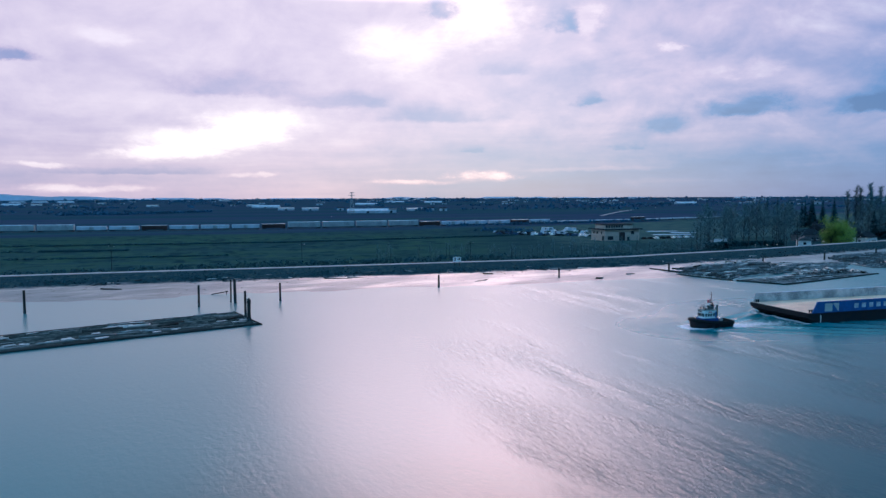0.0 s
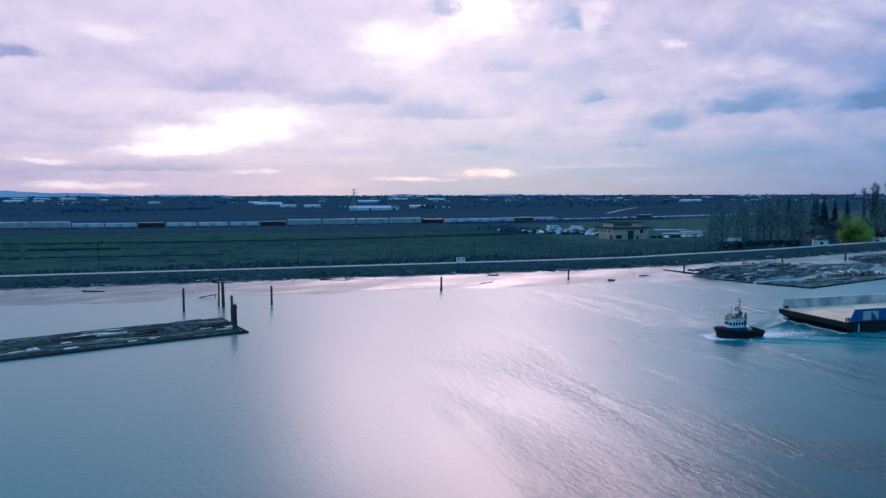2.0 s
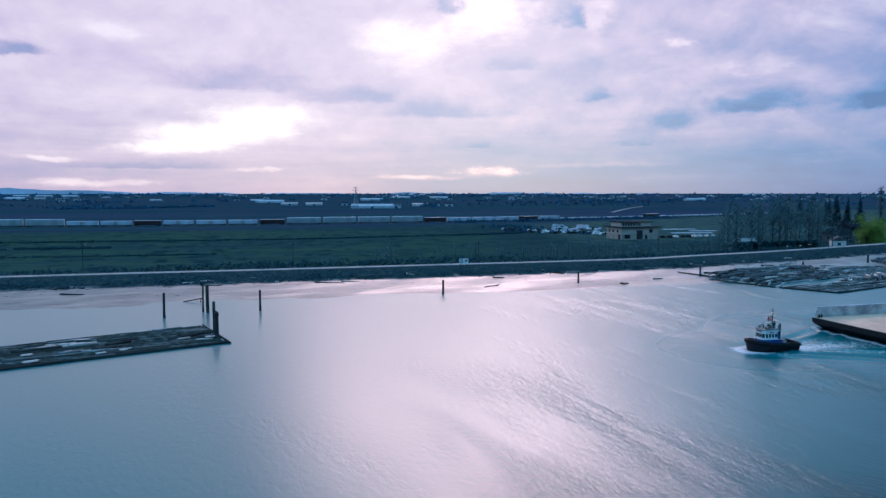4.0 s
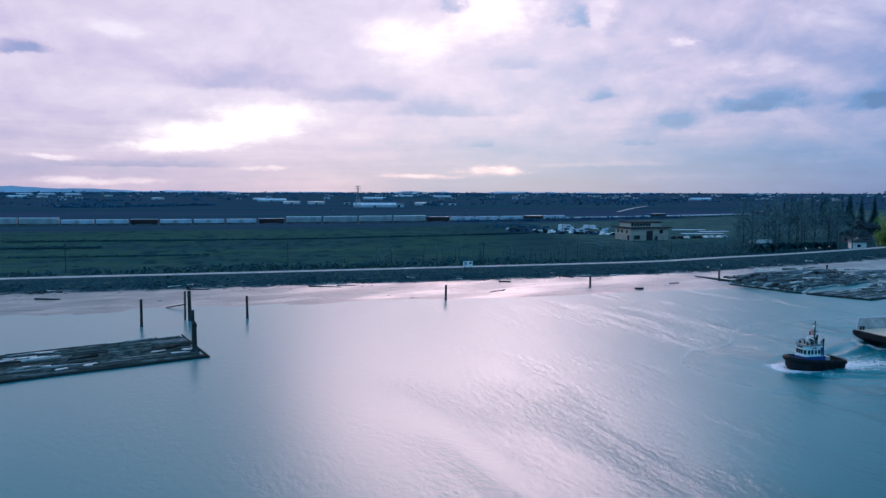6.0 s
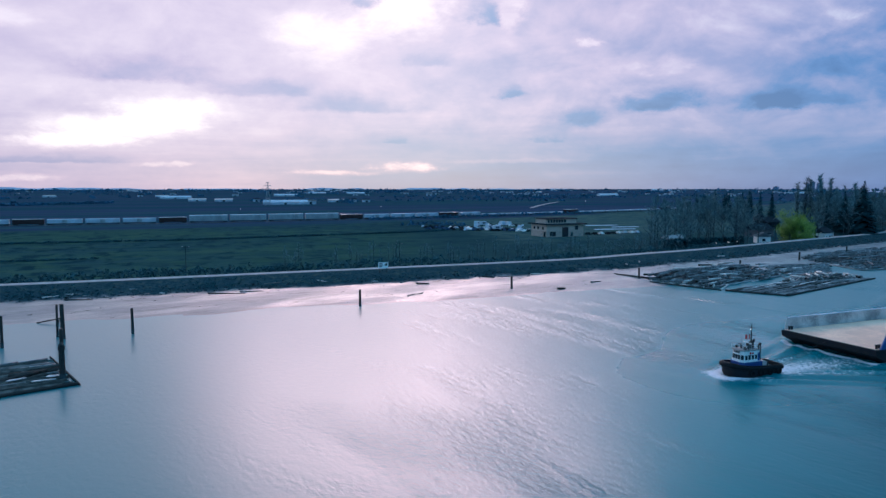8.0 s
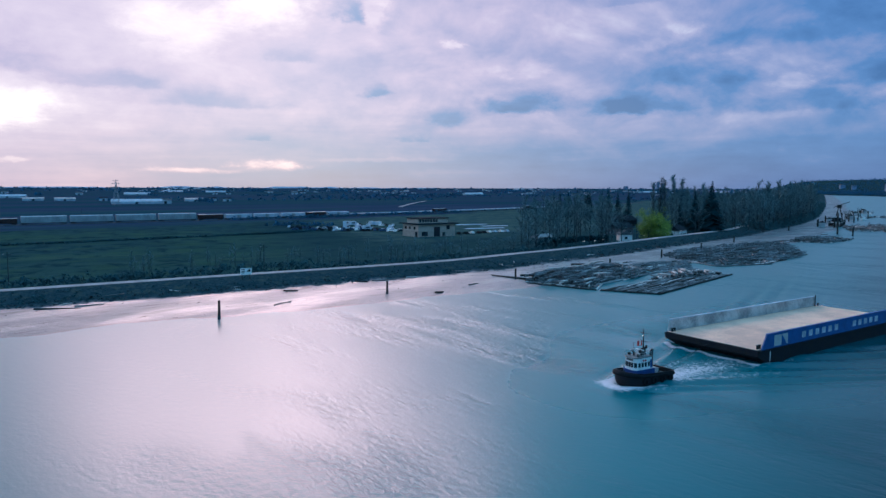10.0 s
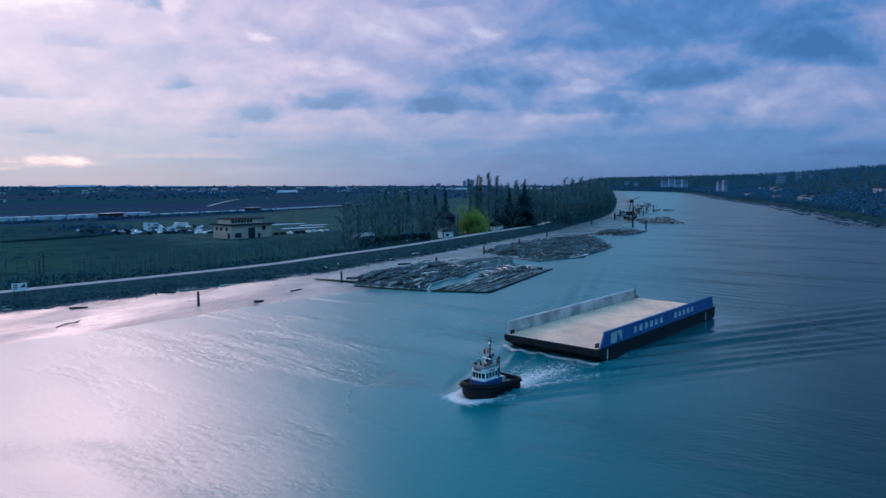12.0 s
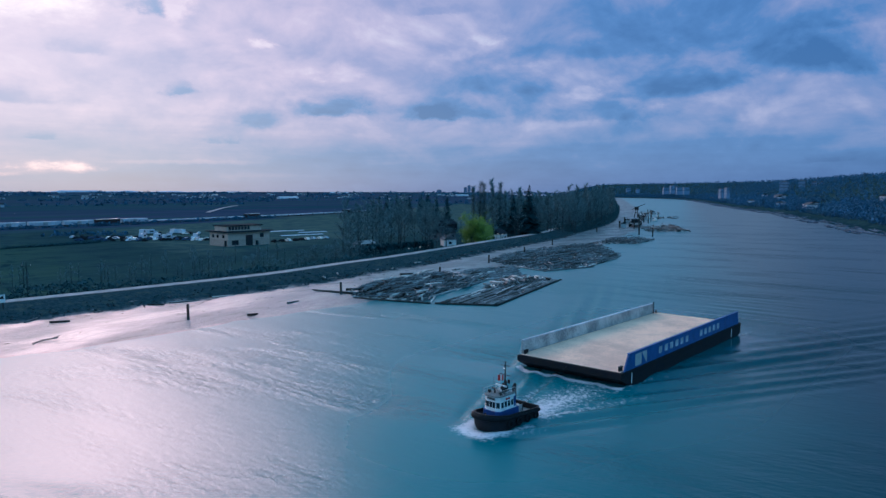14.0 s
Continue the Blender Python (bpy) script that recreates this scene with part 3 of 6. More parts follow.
def along(x, d):
    """The place d metres inland of the foot of the bank where that foot lies at x, and the bank's direction in degrees."""
    at, nx, ny = (float(np.interp(x, toe[:, 0], c)) for c in (toe[:, 1], toe_n[:, 0], toe_n[:, 1]))
    return x + nx * d, at + ny * d, math.degrees(math.atan2(-nx, ny))


# the gravel path on the crest of the dyke
span = (toe[:, 0] > -860) & (toe[:, 0] < 338)
left, right = toe[span] + toe_n[span] * 13.2, toe[span] + toe_n[span] * 17.4
k = int(span.sum())
bend = np.array([math.sin(i * 0.21) * 0.12 + math.sin(i * 0.057) * 0.15 for i in range(k)])[:, None] * toe_n[span]
path = Geo()
path.v = [Vector((*p, 3.16)) for p in left + bend] + [Vector((*p, 3.22)) for p in (left + right) / 2 + bend] + [Vector((*p, 3.16)) for p in right + bend]
path.f = [(r * k + i, r * k + i + 1, (r + 1) * k + i + 1, (r + 1) * k + i) for r in range(2) for i in range(k - 1)]
single("road", path, GRAVEL, "pale gravel path along the top of the dyke", "path", kind="structure", smooth=True)

# ---- the river ----
BARGE_AT, BARGE_TURN = (78.7, 151.3), 15.3
TUG_AT, TUG_TURN = (59.3, 141.6), 12.0


def stepped(stops):
    out = [stops[0][0]]
    for (a, _), (b, s) in zip(stops, stops[1:]):
        k = max(1, round((b - a) / s))
        out += [a + (b - a) * (i + 1) / k for i in range(k)]
    return np.array(out)


gx = stepped([(-4900, 0), (-400, 500), (-120, 40), (20, 5), (46, 1.2), (160, 0.6), (200, 1.5), (420, 6), (900, 40), (4900, 400)])
gy = stepped([(-4900, 0), (-300, 500), (40, 20), (105, 2.5), (125, 1.0), (190, 0.6), (235, 1.2), (460, 6), (900, 40), (4900, 400)])
X, Y = np.meshgrid(gx, gy)


def ship_frame(at, turn):
    c, s = math.cos(radians(turn)), math.sin(radians(turn))
    return (X - at[0]) * c + (Y - at[1]) * s, -(X - at[0]) * s + (Y - at[1]) * c


def bump_fn(v, width):
    return np.exp(-((v / width) ** 2))


def wake(u, v, beam, power, wave, slope):
    """Feathered bow waves that open behind the bow at u = 0."""
    out = np.zeros_like(u)
    edge = beam / 2 + np.clip(u, 0, None) * slope
    for side in (-1, 1):
        off = side * v - edge
        train = np.cos(2 * math.pi * (off * 0.93 - u * 0.13) / wave) * np.exp(-((np.clip(-off, 0, None) / (3 + 0.10 * u.clip(0))) ** 2)) * np.exp(-((np.clip(off, 0, None) / (2.5 + 0.04 * u.clip(0))) ** 2))
        out += train * np.exp(-u.clip(0) / 70) * (u > -1) * np.clip((u + 1) / 4, 0, 1)
    return out * power


tu, tv = ship_frame((TUG_AT[0] - 4.6 * math.cos(radians(TUG_TURN)), TUG_AT[1] - 4.6 * math.sin(radians(TUG_TURN))), TUG_TURN)
bu, bv = ship_frame(BARGE_AT, BARGE_TURN)
Z = wake(tu, tv, 4.0, 0.30, 3.6, 0.36) + wake(bu, bv, 17.0, 0.50, 5.0, 0.34)
Z += 0.06 * np.sin(bu * 2 * math.pi / 5.0) * bump_fn(bv, 9) * ((bu > 50) & (bu < 110))
Z += 0.10 * bump_fn(tu + 0.2, 1.0) * bump_fn(tv, 2.2)
inside = (np.abs(bv) < 8.4) & (bu > 1) & (bu < 48.5)
Z[inside] = 0
foam = 1.0 * bump_fn(tu + 0.9, 1.3) * bump_fn(tv, 3.0)
for side in (-1, 1):
    lip = side * tv - (1.4 + np.clip(tu, 0, 9) * 0.24)
    foam = np.maximum(foam, 1.0 * bump_fn(lip - 0.4, 1.0) * ((tu > -0.8) & (tu < 6.5)) * np.clip(1.15 - tu / 9, 0, 1))
wash = bump_fn(tv, 2.2 + 0.16 * np.clip(tu - 8, 0, 60)) * (tu > 8.4) * np.exp(-np.clip(tu - 10, 0, None) / 16)
foam = np.maximum(foam, 0.85 * wash)
for side in (-1, 1):
    trail = side * tv - (2.0 + np.clip(tu - 8, 0, None) * 0.30)
    foam = np.maximum(foam, 0.60 * bump_fn(trail, 1.2) * (tu > 8) * np.exp(-np.clip(tu - 10, 0, None) / 16))
foam = np.maximum(foam, 0.9 * bump_fn(bu - 0.2 - 0.3 * np.sin(bv * 0.9), 0.9) * (np.abs(bv) < 8.9))
foam = np.maximum(foam, 0.50 * bump_fn(np.abs(bv) - 8.85, 0.5) * ((bu > 0) & (bu < 16)) * np.exp(-bu.clip(0) / 14))
foam = np.maximum(foam, 0.50 * bump_fn(bv + 8.9 + (bu - 48) * 0.12, 0.6) * (bu > 47.5) * np.exp(-np.clip(bu - 48, 0, None) / 7))
for side in (-1, 1):
    feather = side * tv - (1.8 + (tu + 1.0) * 0.55)
    foam = np.maximum(foam, 0.45 * bump_fn(feather, 0.9) * ((tu > -1) & (tu < 9)) * np.clip(1 - tu / 9, 0, 1))
line_off = bv - 8.0 - (bu - 49) * 0.10
foam = np.maximum(foam, 0.42 * bump_fn(line_off, 0.5) * (bu > 49) * np.exp(-np.clip(bu - 49, 0, None) / 9))
foam[inside] = 0
stirred = np.clip(np.abs(Z) * 5, 0, 1)
# sheltered, glossy water close to the hulls
by_barge = np.exp(-np.hypot(np.clip(np.abs(bu - 24.5) - 24.5, 0, None), np.clip(np.abs(bv) - 8.6, 0, None)) / 9)
by_tug = np.exp(-np.hypot(np.clip(np.abs(tu - 4.6) - 4.6, 0, None), np.clip(np.abs(tv) - 2, 0, None)) / 5)
slick = 1 - (1 - by_barge) * (1 - by_tug)
river = bpy.data.meshes.new("water")
w = len(gx)
idx = (np.arange(len(gy) - 1)[:, None] * w + np.arange(w - 1)[None]).ravel()
quads = np.stack([idx, idx + 1, idx + w + 1, idx + w], 1)
river.from_pydata(np.stack([X.ravel(), Y.ravel(), Z.ravel()], 1).tolist(), [], quads.tolist())
river.attributes.new("foam", "FLOAT", "POINT").data.foreach_set("value", foam.ravel().astype(np.float32))
river.attributes.new("slick", "FLOAT", "POINT").data.foreach_set("value", slick.ravel().astype(np.float32))
river.attributes.new("stirred", "FLOAT", "POINT").data.foreach_set("value", stirred.ravel().astype(np.float32))
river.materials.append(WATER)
river.shade_smooth()
tagged(new("water", river), "wide calm tidal river with ripples and wakes", "river", kind="structure")

# ---- the tug ----
def hull_outline(length, beam, bow=0.34, stern=0.12, n=9):
    """A hull in plan, the bow at -x, round at the bow and blunt at the stern."""
    half = []
    for k in range(n + 1):
        a = math.pi / 2 * k / n
        half.append((-length / 2 + length * bow * (1 - math.cos(a)), beam / 2 * math.sin(a) ** 0.8))
    for k in range(1, 5):
        a = math.pi / 2 * k / 4
        half.append((length / 2 - length * stern * (1 - math.sin(a)), beam / 2 * (0.80 + 0.20 * math.cos(a))))
    return half + [(x, -y) for x, y in reversed(half) if y > 1e-6]


def sheer(x, length):
    """Height of the deck edge: high at the bow, low at the stern."""
    f = 0.5 - x / length
    return 1.05 + 0.75 * max(0.0, f - 0.35) ** 1.4 * 1.9


def make_tug():
    L, B = 10.0, 4.4
    tug = thing("tugboat", "small black and blue tugboat with a white wheelhouse under way", "tugboat", pose(*TUG_AT, 0, 0, 0, TUG_TURN) @ Matrix.Scale(0.91, 4))
    out = hull_outline(L, B)
    k = len(out)
    g = Geo()
    for scale, z in ((0.80, -0.9), (0.90, -0.1), (0.97, 0.5), (1.0, None)):
        g.v += [Vector((x * (scale if x < 0 else 0.5 + scale / 2), y * scale, sheer(x, L) - 0.05 if z is None else z)) for x, y in out]
    g.f = [(r * k + i, r * k + (i + 1) % k, (r + 1) * k + (i + 1) % k, (r + 1) * k + i) for r in range(3) for i in range(k)]
    g.f += [tuple(reversed(range(k)))]
    part("hull", g, HULL_BLACK, tug, "black painted hull", smooth=True)
    deck = Geo()
    deck.v = [Vector((x * 0.98, y * 0.97, sheer(x, L) - 0.28)) for x, y in out]
    deck.f = [tuple(range(k))]
    part("deck", deck, TUG_DECK, tug, "grey deck")
    # bulwark: a low wall on the deck's edge
    b = Geo()
    for s_out, dz in ((1.0, -0.1), (1.01, 0.42), (0.95, 0.42), (0.95, -0.28)):
        b.v += [Vector((x * s_out, y * s_out, sheer(x, L) + dz)) for x, y in out]
    b.f = [(r * k + i, r * k + (i + 1) % k, (r + 1) * k + (i + 1) % k, (r + 1) * k + i) for r in range(3) for i in range(k)]
    part("bulwark", b, HULL_BLACK, tug)
    # thick rubber fender round the hull
    f = Geo()
    rings = 8
    for x, y in out:
        away = Vector((x / (L / 2) ** 2, y / (B / 2) ** 2, 0)).normalized()
        thick = 0.30 if x < -L * 0.22 else 0.17
        c = Vector((x, y, sheer(x, L) - 0.02)) + away * 0.05
        f.v += [c + away * thick * math.cos(a) + Vector((0, 0, thick * 1.2 * math.sin(a))) for a in (2 * math.pi * j / rings for j in range(rings))]
    f.f = [(i * rings + j, ((i + 1) % k) * rings + j, ((i + 1) % k) * rings + (j + 1) % rings, i * rings + (j + 1) % rings) for i in range(k) for j in range(rings)]
    part("fender", f, BLACK, tug, "thick black rubber fender", smooth=True)
    tyre = Geo().torus((0, 0, 0), (0, 1, 0), 0.40, 0.14)
    tyre_mesh = tyre.mesh("tyre", BLACK, True)
    for x in (-1.6, 0.2, 2.0, 3.8):
        for side in (-1, 1):
            part("tyre", tyre_mesh, BLACK, tug, m=pose(x, side * (B / 2 + 0.10), 0.55))
    # deckhouse: blue lower part, white wheelhouse with windows
    low = Geo().prism([(-3.05, -0.9), (-2.6, -1.45), (1.25, -1.45), (1.25, 1.45), (-2.6, 1.45), (-3.05, 0.9)], 0.9, 2.15, 0.97)
    part("deckhouse", low, DEEP_BLUE, tug, "blue deckhouse")
    outline = [(-2.75, -0.75), (-2.35, -1.32), (0.75, -1.32), (0.75, 1.32), (-2.35, 1.32), (-2.75, 0.75)]
    house = part("wheelhouse", Geo().prism(outline, 2.15, 3.95, 0.94), WHITE, tug, "white wheelhouse")
    part("roof", Geo().prism([(x * 1.04, y * 1.04) for x, y in outline], 3.95, 4.07, 0.97), TUG_DECK, house)
    part("sign_board", Geo().box(-2.74, -0.65, 3.52, -2.66, 0.65, 3.85), GREY_STEEL, house, "grey board with unreadable dark lettering")
    for j in range(5):
        part("letter_bar", Geo().box(-2.765, -0.52 + j * 0.22, 3.60, -2.73, -0.38 + j * 0.22, 3.76), DARK_METAL, house)
    for y in (-0.52, 0.0, 0.52):
        part("window", Geo().box(-2.72, y - 0.21, 2.55, -2.60, y + 0.21, 3.25), GLASS, house, "dark front window")
    for side in (-1, 1):
        part("window", Geo().box(-0.22, -0.04, 0, 0.22, 0.04, 0.7, 0.0, pose(-2.50, side * 1.02, 2.55, 0, 0, side * 52)), GLASS, house)
        for x in (-1.95, -1.30, -0.65, 0.0):
            part("window", Geo().box(x - 0.22, side * 1.285 - 0.04, 2.55, x + 0.22, side * 1.285 + 0.04, 3.25), GLASS, house)
        part("door", Geo().box(0.32, side * 1.285 - 0.03, 2.18, 0.70, side * 1.285 + 0.03, 3.6), DEEP_BLUE, house)
    for y in (-0.55, -0.1):
        part("lifebuoy", Geo().tube((-0.6 + y, -1.30, 3.55), (-0.6 + y, -1.36, 3.55), 0.16, n=10), RED, house, "red round lifebuoy")
    # exhausts, mast, radar, lights
    for side in (-1, 1):
        part("funnel", Geo().tube((1.05, side * 0.75, 1.9), (1.1, side * 0.75, 4.7), 0.30, 0.26, 10).tube((1.1, side * 0.75, 4.6), (1.3, side * 0.75, 4.95), 0.2, 0.2, 8), DARK_METAL, tug, "black exhaust funnel", smooth=False)
    mast = part("mast", Geo().tube((0.1, 0, 4.0), (0.15, 0, 8.0), 0.14, 0.06, 8), DARK_METAL, tug, "thin dark mast")
    part("crossbar", Geo().tube((0.13, -0.75, 7.4), (0.13, 0.75, 7.4), 0.05, n=6), DARK_METAL, mast)
    part("crossbar", Geo().tube((0.13, -0.95, 6.2), (0.13, 0.95, 6.2), 0.05, n=6), DARK_METAL, mast)
    part("mast_base", Geo().box(-0.35, -0.35, 4.05, 0.45, 0.35, 5.1, 0.16), DARK_METAL, mast)
    part("radar", Geo().box(-0.75, -0.85, 4.85, -0.55, 0.85, 5.02).tube((-0.65, 0, 4.1), (-0.65, 0, 4.86), 0.12), WHITE, mast, "white radar bar")
    part("masthead_light", Geo().tube((-0.05, 0, 7.02), (-0.05, 0, 7.11), 0.05, n=8), LAMP, mast, "lit white masthead lamp")
    for y in (-0.9, 0.9):
        part("searchlight", Geo().tube((-1.7, y, 4.30), (-2.0, y, 4.30), 0.17, 0.22, 8).tube((-1.8, y, 4.1), (-1.8, y, 4.3), 0.05, n=6), DARK_METAL, mast)
    part("air_intake", Geo().tube((-0.9, -0.55, 4.05), (-0.9, -0.55, 4.75), 0.22, 0.2, 8).tube((-0.9, -0.55, 4.72), (-1.2, -0.55, 4.85), 0.22, 0.26, 8), DARK_METAL, mast)
    part("fire_monitor", Geo().tube((-1.5, 0.35, 4.05), (-1.5, 0.35, 4.7), 0.12, 0.10, 7).tube((-1.5, 0.35, 4.65), (-2.1, 0.35, 4.9), 0.09, 0.07, 7), DARK_METAL, mast)
    part("life_raft", Geo().tube((-0.3, 0.65, 4.3), (0.6, 0.65, 4.3), 0.26, n=10), WHITE, mast, "white life raft canister")
    part("aerial", Geo().tube((-1.0, 0.9, 4.1), (-1.0, 0.95, 6.0), 0.025, n=5), DARK_METAL, mast)
    flag = Geo()
    for i in range(7):
        for z in (0, 1):
            flag.v.append(Vector((0.16 * math.sin(i * 0.9) * i / 6, i * 0.13, 5.35 + z * 0.75 - i * 0.02)))
    flag.f = [(2 * i, 2 * i + 2, 2 * i + 3, 2 * i + 1) for i in range(6)]
    flag_part = part("flag", flag, RED, mast, "small red and white flag", m=pose(0.1, 0.25, 0.05, 0, 0, 8))
    part("white_band", Geo().box(-0.01, 0.26, 5.34, 0.03, 0.52, 6.08), WHITE, flag_part)
    part("pennant", Geo().prism([(-0.02, -0.9), (0.02, -0.9), (0.02, -0.55), (-0.02, -0.55)], 5.2, 5.7), DARK_METAL, mast)
    # rails and deck gear
    for side in (-1, 1):
        rail = Geo()
        for x in (-2.6, -1.8, -1.0, -0.2, 0.6):
            rail.tube((x, side * 1.3, 4.1), (x, side * 1.3, 4.75), 0.025, n=5)
        rail.tube((-2.6, side * 1.3, 4.75), (0.6, side * 1.3, 4.75), 0.03, n=5).tube((-2.6, side * 1.3, 4.42), (0.6, side * 1.3, 4.42), 0.02, n=5)
        part("roof_rail", rail, GREY_STEEL, tug)
    winch = part("towing_winch", Geo().tube((2.3, -0.7, 1.55), (2.3, 0.7, 1.55), 0.42, n=12).box(1.9, -0.85, 0.75, 2.7, -0.7, 1.9).box(1.9, 0.7, 0.75, 2.7, 0.85, 1.9), GREY_STEEL, tug, "grey towing winch")
    part("towing_bitt", Geo().tube((3.3, -0.35, 0.7), (3.3, -0.35, 1.6), 0.12).tube((3.3, 0.35, 0.7), (3.3, 0.35, 1.6), 0.12).tube((3.3, -0.6, 1.35), (3.3, 0.6, 1.35), 0.09), DARK_METAL, tug)
    part("bow_bitt", Geo().tube((-4.1, -0.3, 1.4), (-4.1, -0.3, 2.2), 0.12).tube((-4.1, 0.3, 1.4), (-4.1, 0.3, 2.2), 0.12), DARK_METAL, tug)
    part("equipment_box", Geo().box(1.4, 0.55, 0.75, 1.95, 1.35, 1.5, 0.04), GREY_STEEL, tug)
    coil = Geo().torus((3.9, 0.8, 0.86), (0, 0, 1), 0.42, 0.13)
    part("rope_coil", coil, PALE_WOOD, tug, "pale coiled rope")
    return tug


make_tug()


FADED = surface("faded_white_paint", (0.52, 0.56, 0.60), 0.6, 0.35, 0.9)


def make_barge():
    L, B, D = 49.5, 17.2, 2.25
    barge = thing("flat_barge", "long flat deck barge with blue and grey side walls", "barge", pose(*BARGE_AT, 0, 0, 0, BARGE_TURN))
    h = B / 2
    g = Geo()
    rows = [(0.0, D - 0.9), (0.35, D - 1.15), (3.2, -0.3), (4.5, -1.2), (L - 4, -1.2), (L - 0.3, 0.3), (L, 0.6)]
    for x, z in rows:
        g.v += [Vector((x, -h, z)), Vector((x, h, z)), Vector((x, h, D)), Vector((x, -h, D))]
    for r in range(len(rows) - 1):
        for i in range(4):
            g.f.append((r * 4 + i, (r + 1) * 4 + i, (r + 1) * 4 + (i + 1) % 4, r * 4 + (i + 1) % 4))
    g.f += [(0, 1, 2, 3), tuple(reversed(range((len(rows) - 1) * 4, len(rows) * 4)))]
    part("hull", g, HULL_BLACK, barge, "black steel hull with raked ends")
    part("rubbing_strake", Geo().box(0.1, -h - 0.12, D - 0.35, L - 0.1, -h + 0.02, D - 0.1).box(0.1, h - 0.02, D - 0.35, L - 0.1, h + 0.12, D - 0.1).box(-0.12, -h, D - 0.5, 0.02, h, D - 0.02), HULL_BLACK, barge)
    # a deck of sand and gravel with a slightly uneven surface
    deck, nx, ny = Geo(), 48, 16
    rng = random.Random(5)
    for i in range(nx + 1):
        for j in range(ny + 1):
            edge = min(i, nx - i, j, ny - j) > 0
            deck.v.append(Vector((0.25 + (L - 0.5) * i / nx, -h + 0.3 + (B - 0.6) * j / ny, D + 0.03 + (0.05 + noise.noise(Vector((i * 0.25, j * 0.3, 2))) * 0.10 + rng.uniform(0, 0.02) if edge else 0))))
    deck.f = [(i * (ny + 1) + j, (i + 1) * (ny + 1) + j, (i + 1) * (ny + 1) + j + 1, i * (ny + 1) + j + 1) for i in range(nx) for j in range(ny)]
    part("deck", deck, DECK, barge, "deck covered with pale sand", smooth=True)

    def wall(side, paint, label, x0, x1, slope, t=2.25):
        y0, y1 = (-h, -h + 0.22) if side < 0 else (h - 0.22, h)
        w = Geo()
        pts = [(x0, D), (x1, D), (x1 - slope * 0.5, D + t), (x0 + slope, D + t)]
        w.v = [Vector((x, y0, z)) for x, z in pts] + [Vector((x, y1, z)) for x, z in pts]
        w.f = [(0, 1, 2, 3), (7, 6, 5, 4), (0, 4, 5, 1), (1, 5, 6, 2), (2, 6, 7, 3), (3, 7, 4, 0)]
        ob = part("side_wall", w, paint, barge, label)
        part("top_rail", Geo().box(x0 + slope, y0 - 0.08, D + t, x1 - slope * 0.5, y1 + 0.08, D + t + 0.14), paint if side < 0 else CAR_WHITE, ob)
        inner = y1 if side < 0 else y0
        for i in range(14 if side < 0 else 0):
            x = x0 + 2.6 + i * (x1 - x0 - 4.0) / 13
            part("stiffener", Geo().box(x - 0.08, min(inner, inner - side * 0.22), D + 0.05, x + 0.08, max(inner, inner - side * 0.22), D + t - 0.05), GREY_STEEL, ob)
        return ob

    near = wall(-1, BLUE, "blue side wall with white painted block marks", 0.9, L - 1.2, 1.3)
    wall(1, GREY_STEEL, "worn pale grey side wall", 0.6, L - 1.2, 0.5, 1.95)
    # the company's mark and lettering, as plain blocks
    part("painted_panel", Geo().box(4.2, -h - 0.012, D + 0.25, 8.0, -h + 0.01, D + 1.95), CONCRETE, near, "pale worn paint panel")
    part("painted_mark", Geo().prism([(-0.0, -0.9), (1.6, -0.9), (0.0, 0.9)], 0, 0.012), BLUE, near, "blue triangular mark", m=pose(6.2, -h - 0.026, D + 1.1, 90, 0, 0))
    def bar(x):
        part("letter_block", Geo().box(x, -h - 0.02, D + 0.66, x + 1.12, -h + 0.01, D + 1.66), FADED, near, "faded white painted block")
    for i in range(6):
        bar(12.2 + i * 2.05)
    for i in range(5):
        bar(28.6 + i * 2.0)
    for x in (3.1, L - 5.2):
        part("draught_scale", Geo().box(x, -h - 0.02, 0.25, x + 0.22, -h + 0.01, 1.8), WHITE, barge, "white draught marks")
    for x in (0.9, 1.5, L - 1.0):
        for y in (-h + 0.75, h - 0.75):
            part("bollard", Geo().tube((x, y, D), (x, y, D + 0.55), 0.17, n=10).tube((x, y, D + 0.55), (x, y, D + 0.66), 0.24, n=10), DARK_METAL, barge)
    part("stern_post", Geo().tube((L - 1.6, h - 0.5, D), (L - 1.6, h - 0.5, D + 2.4), 0.10), DARK_METAL, barge)
    return barge


make_barge()
single("tow_line", Geo().tube((TUG_AT[0] + 3.2, TUG_AT[1] + 0.7, 1.35), ((TUG_AT[0] + BARGE_AT[0]) / 2 + 1.5, (TUG_AT[1] + BARGE_AT[1]) / 2 + 0.4, 1.2), 0.028, n=6).tube(((TUG_AT[0] + BARGE_AT[0]) / 2 + 1.5, (TUG_AT[1] + BARGE_AT[1]) / 2 + 0.4, 1.2), (BARGE_AT[0] + 0.1, BARGE_AT[1], 1.9), 0.028, n=6), DARK_METAL, "dark steel tow line between tug and barge", "tow line")

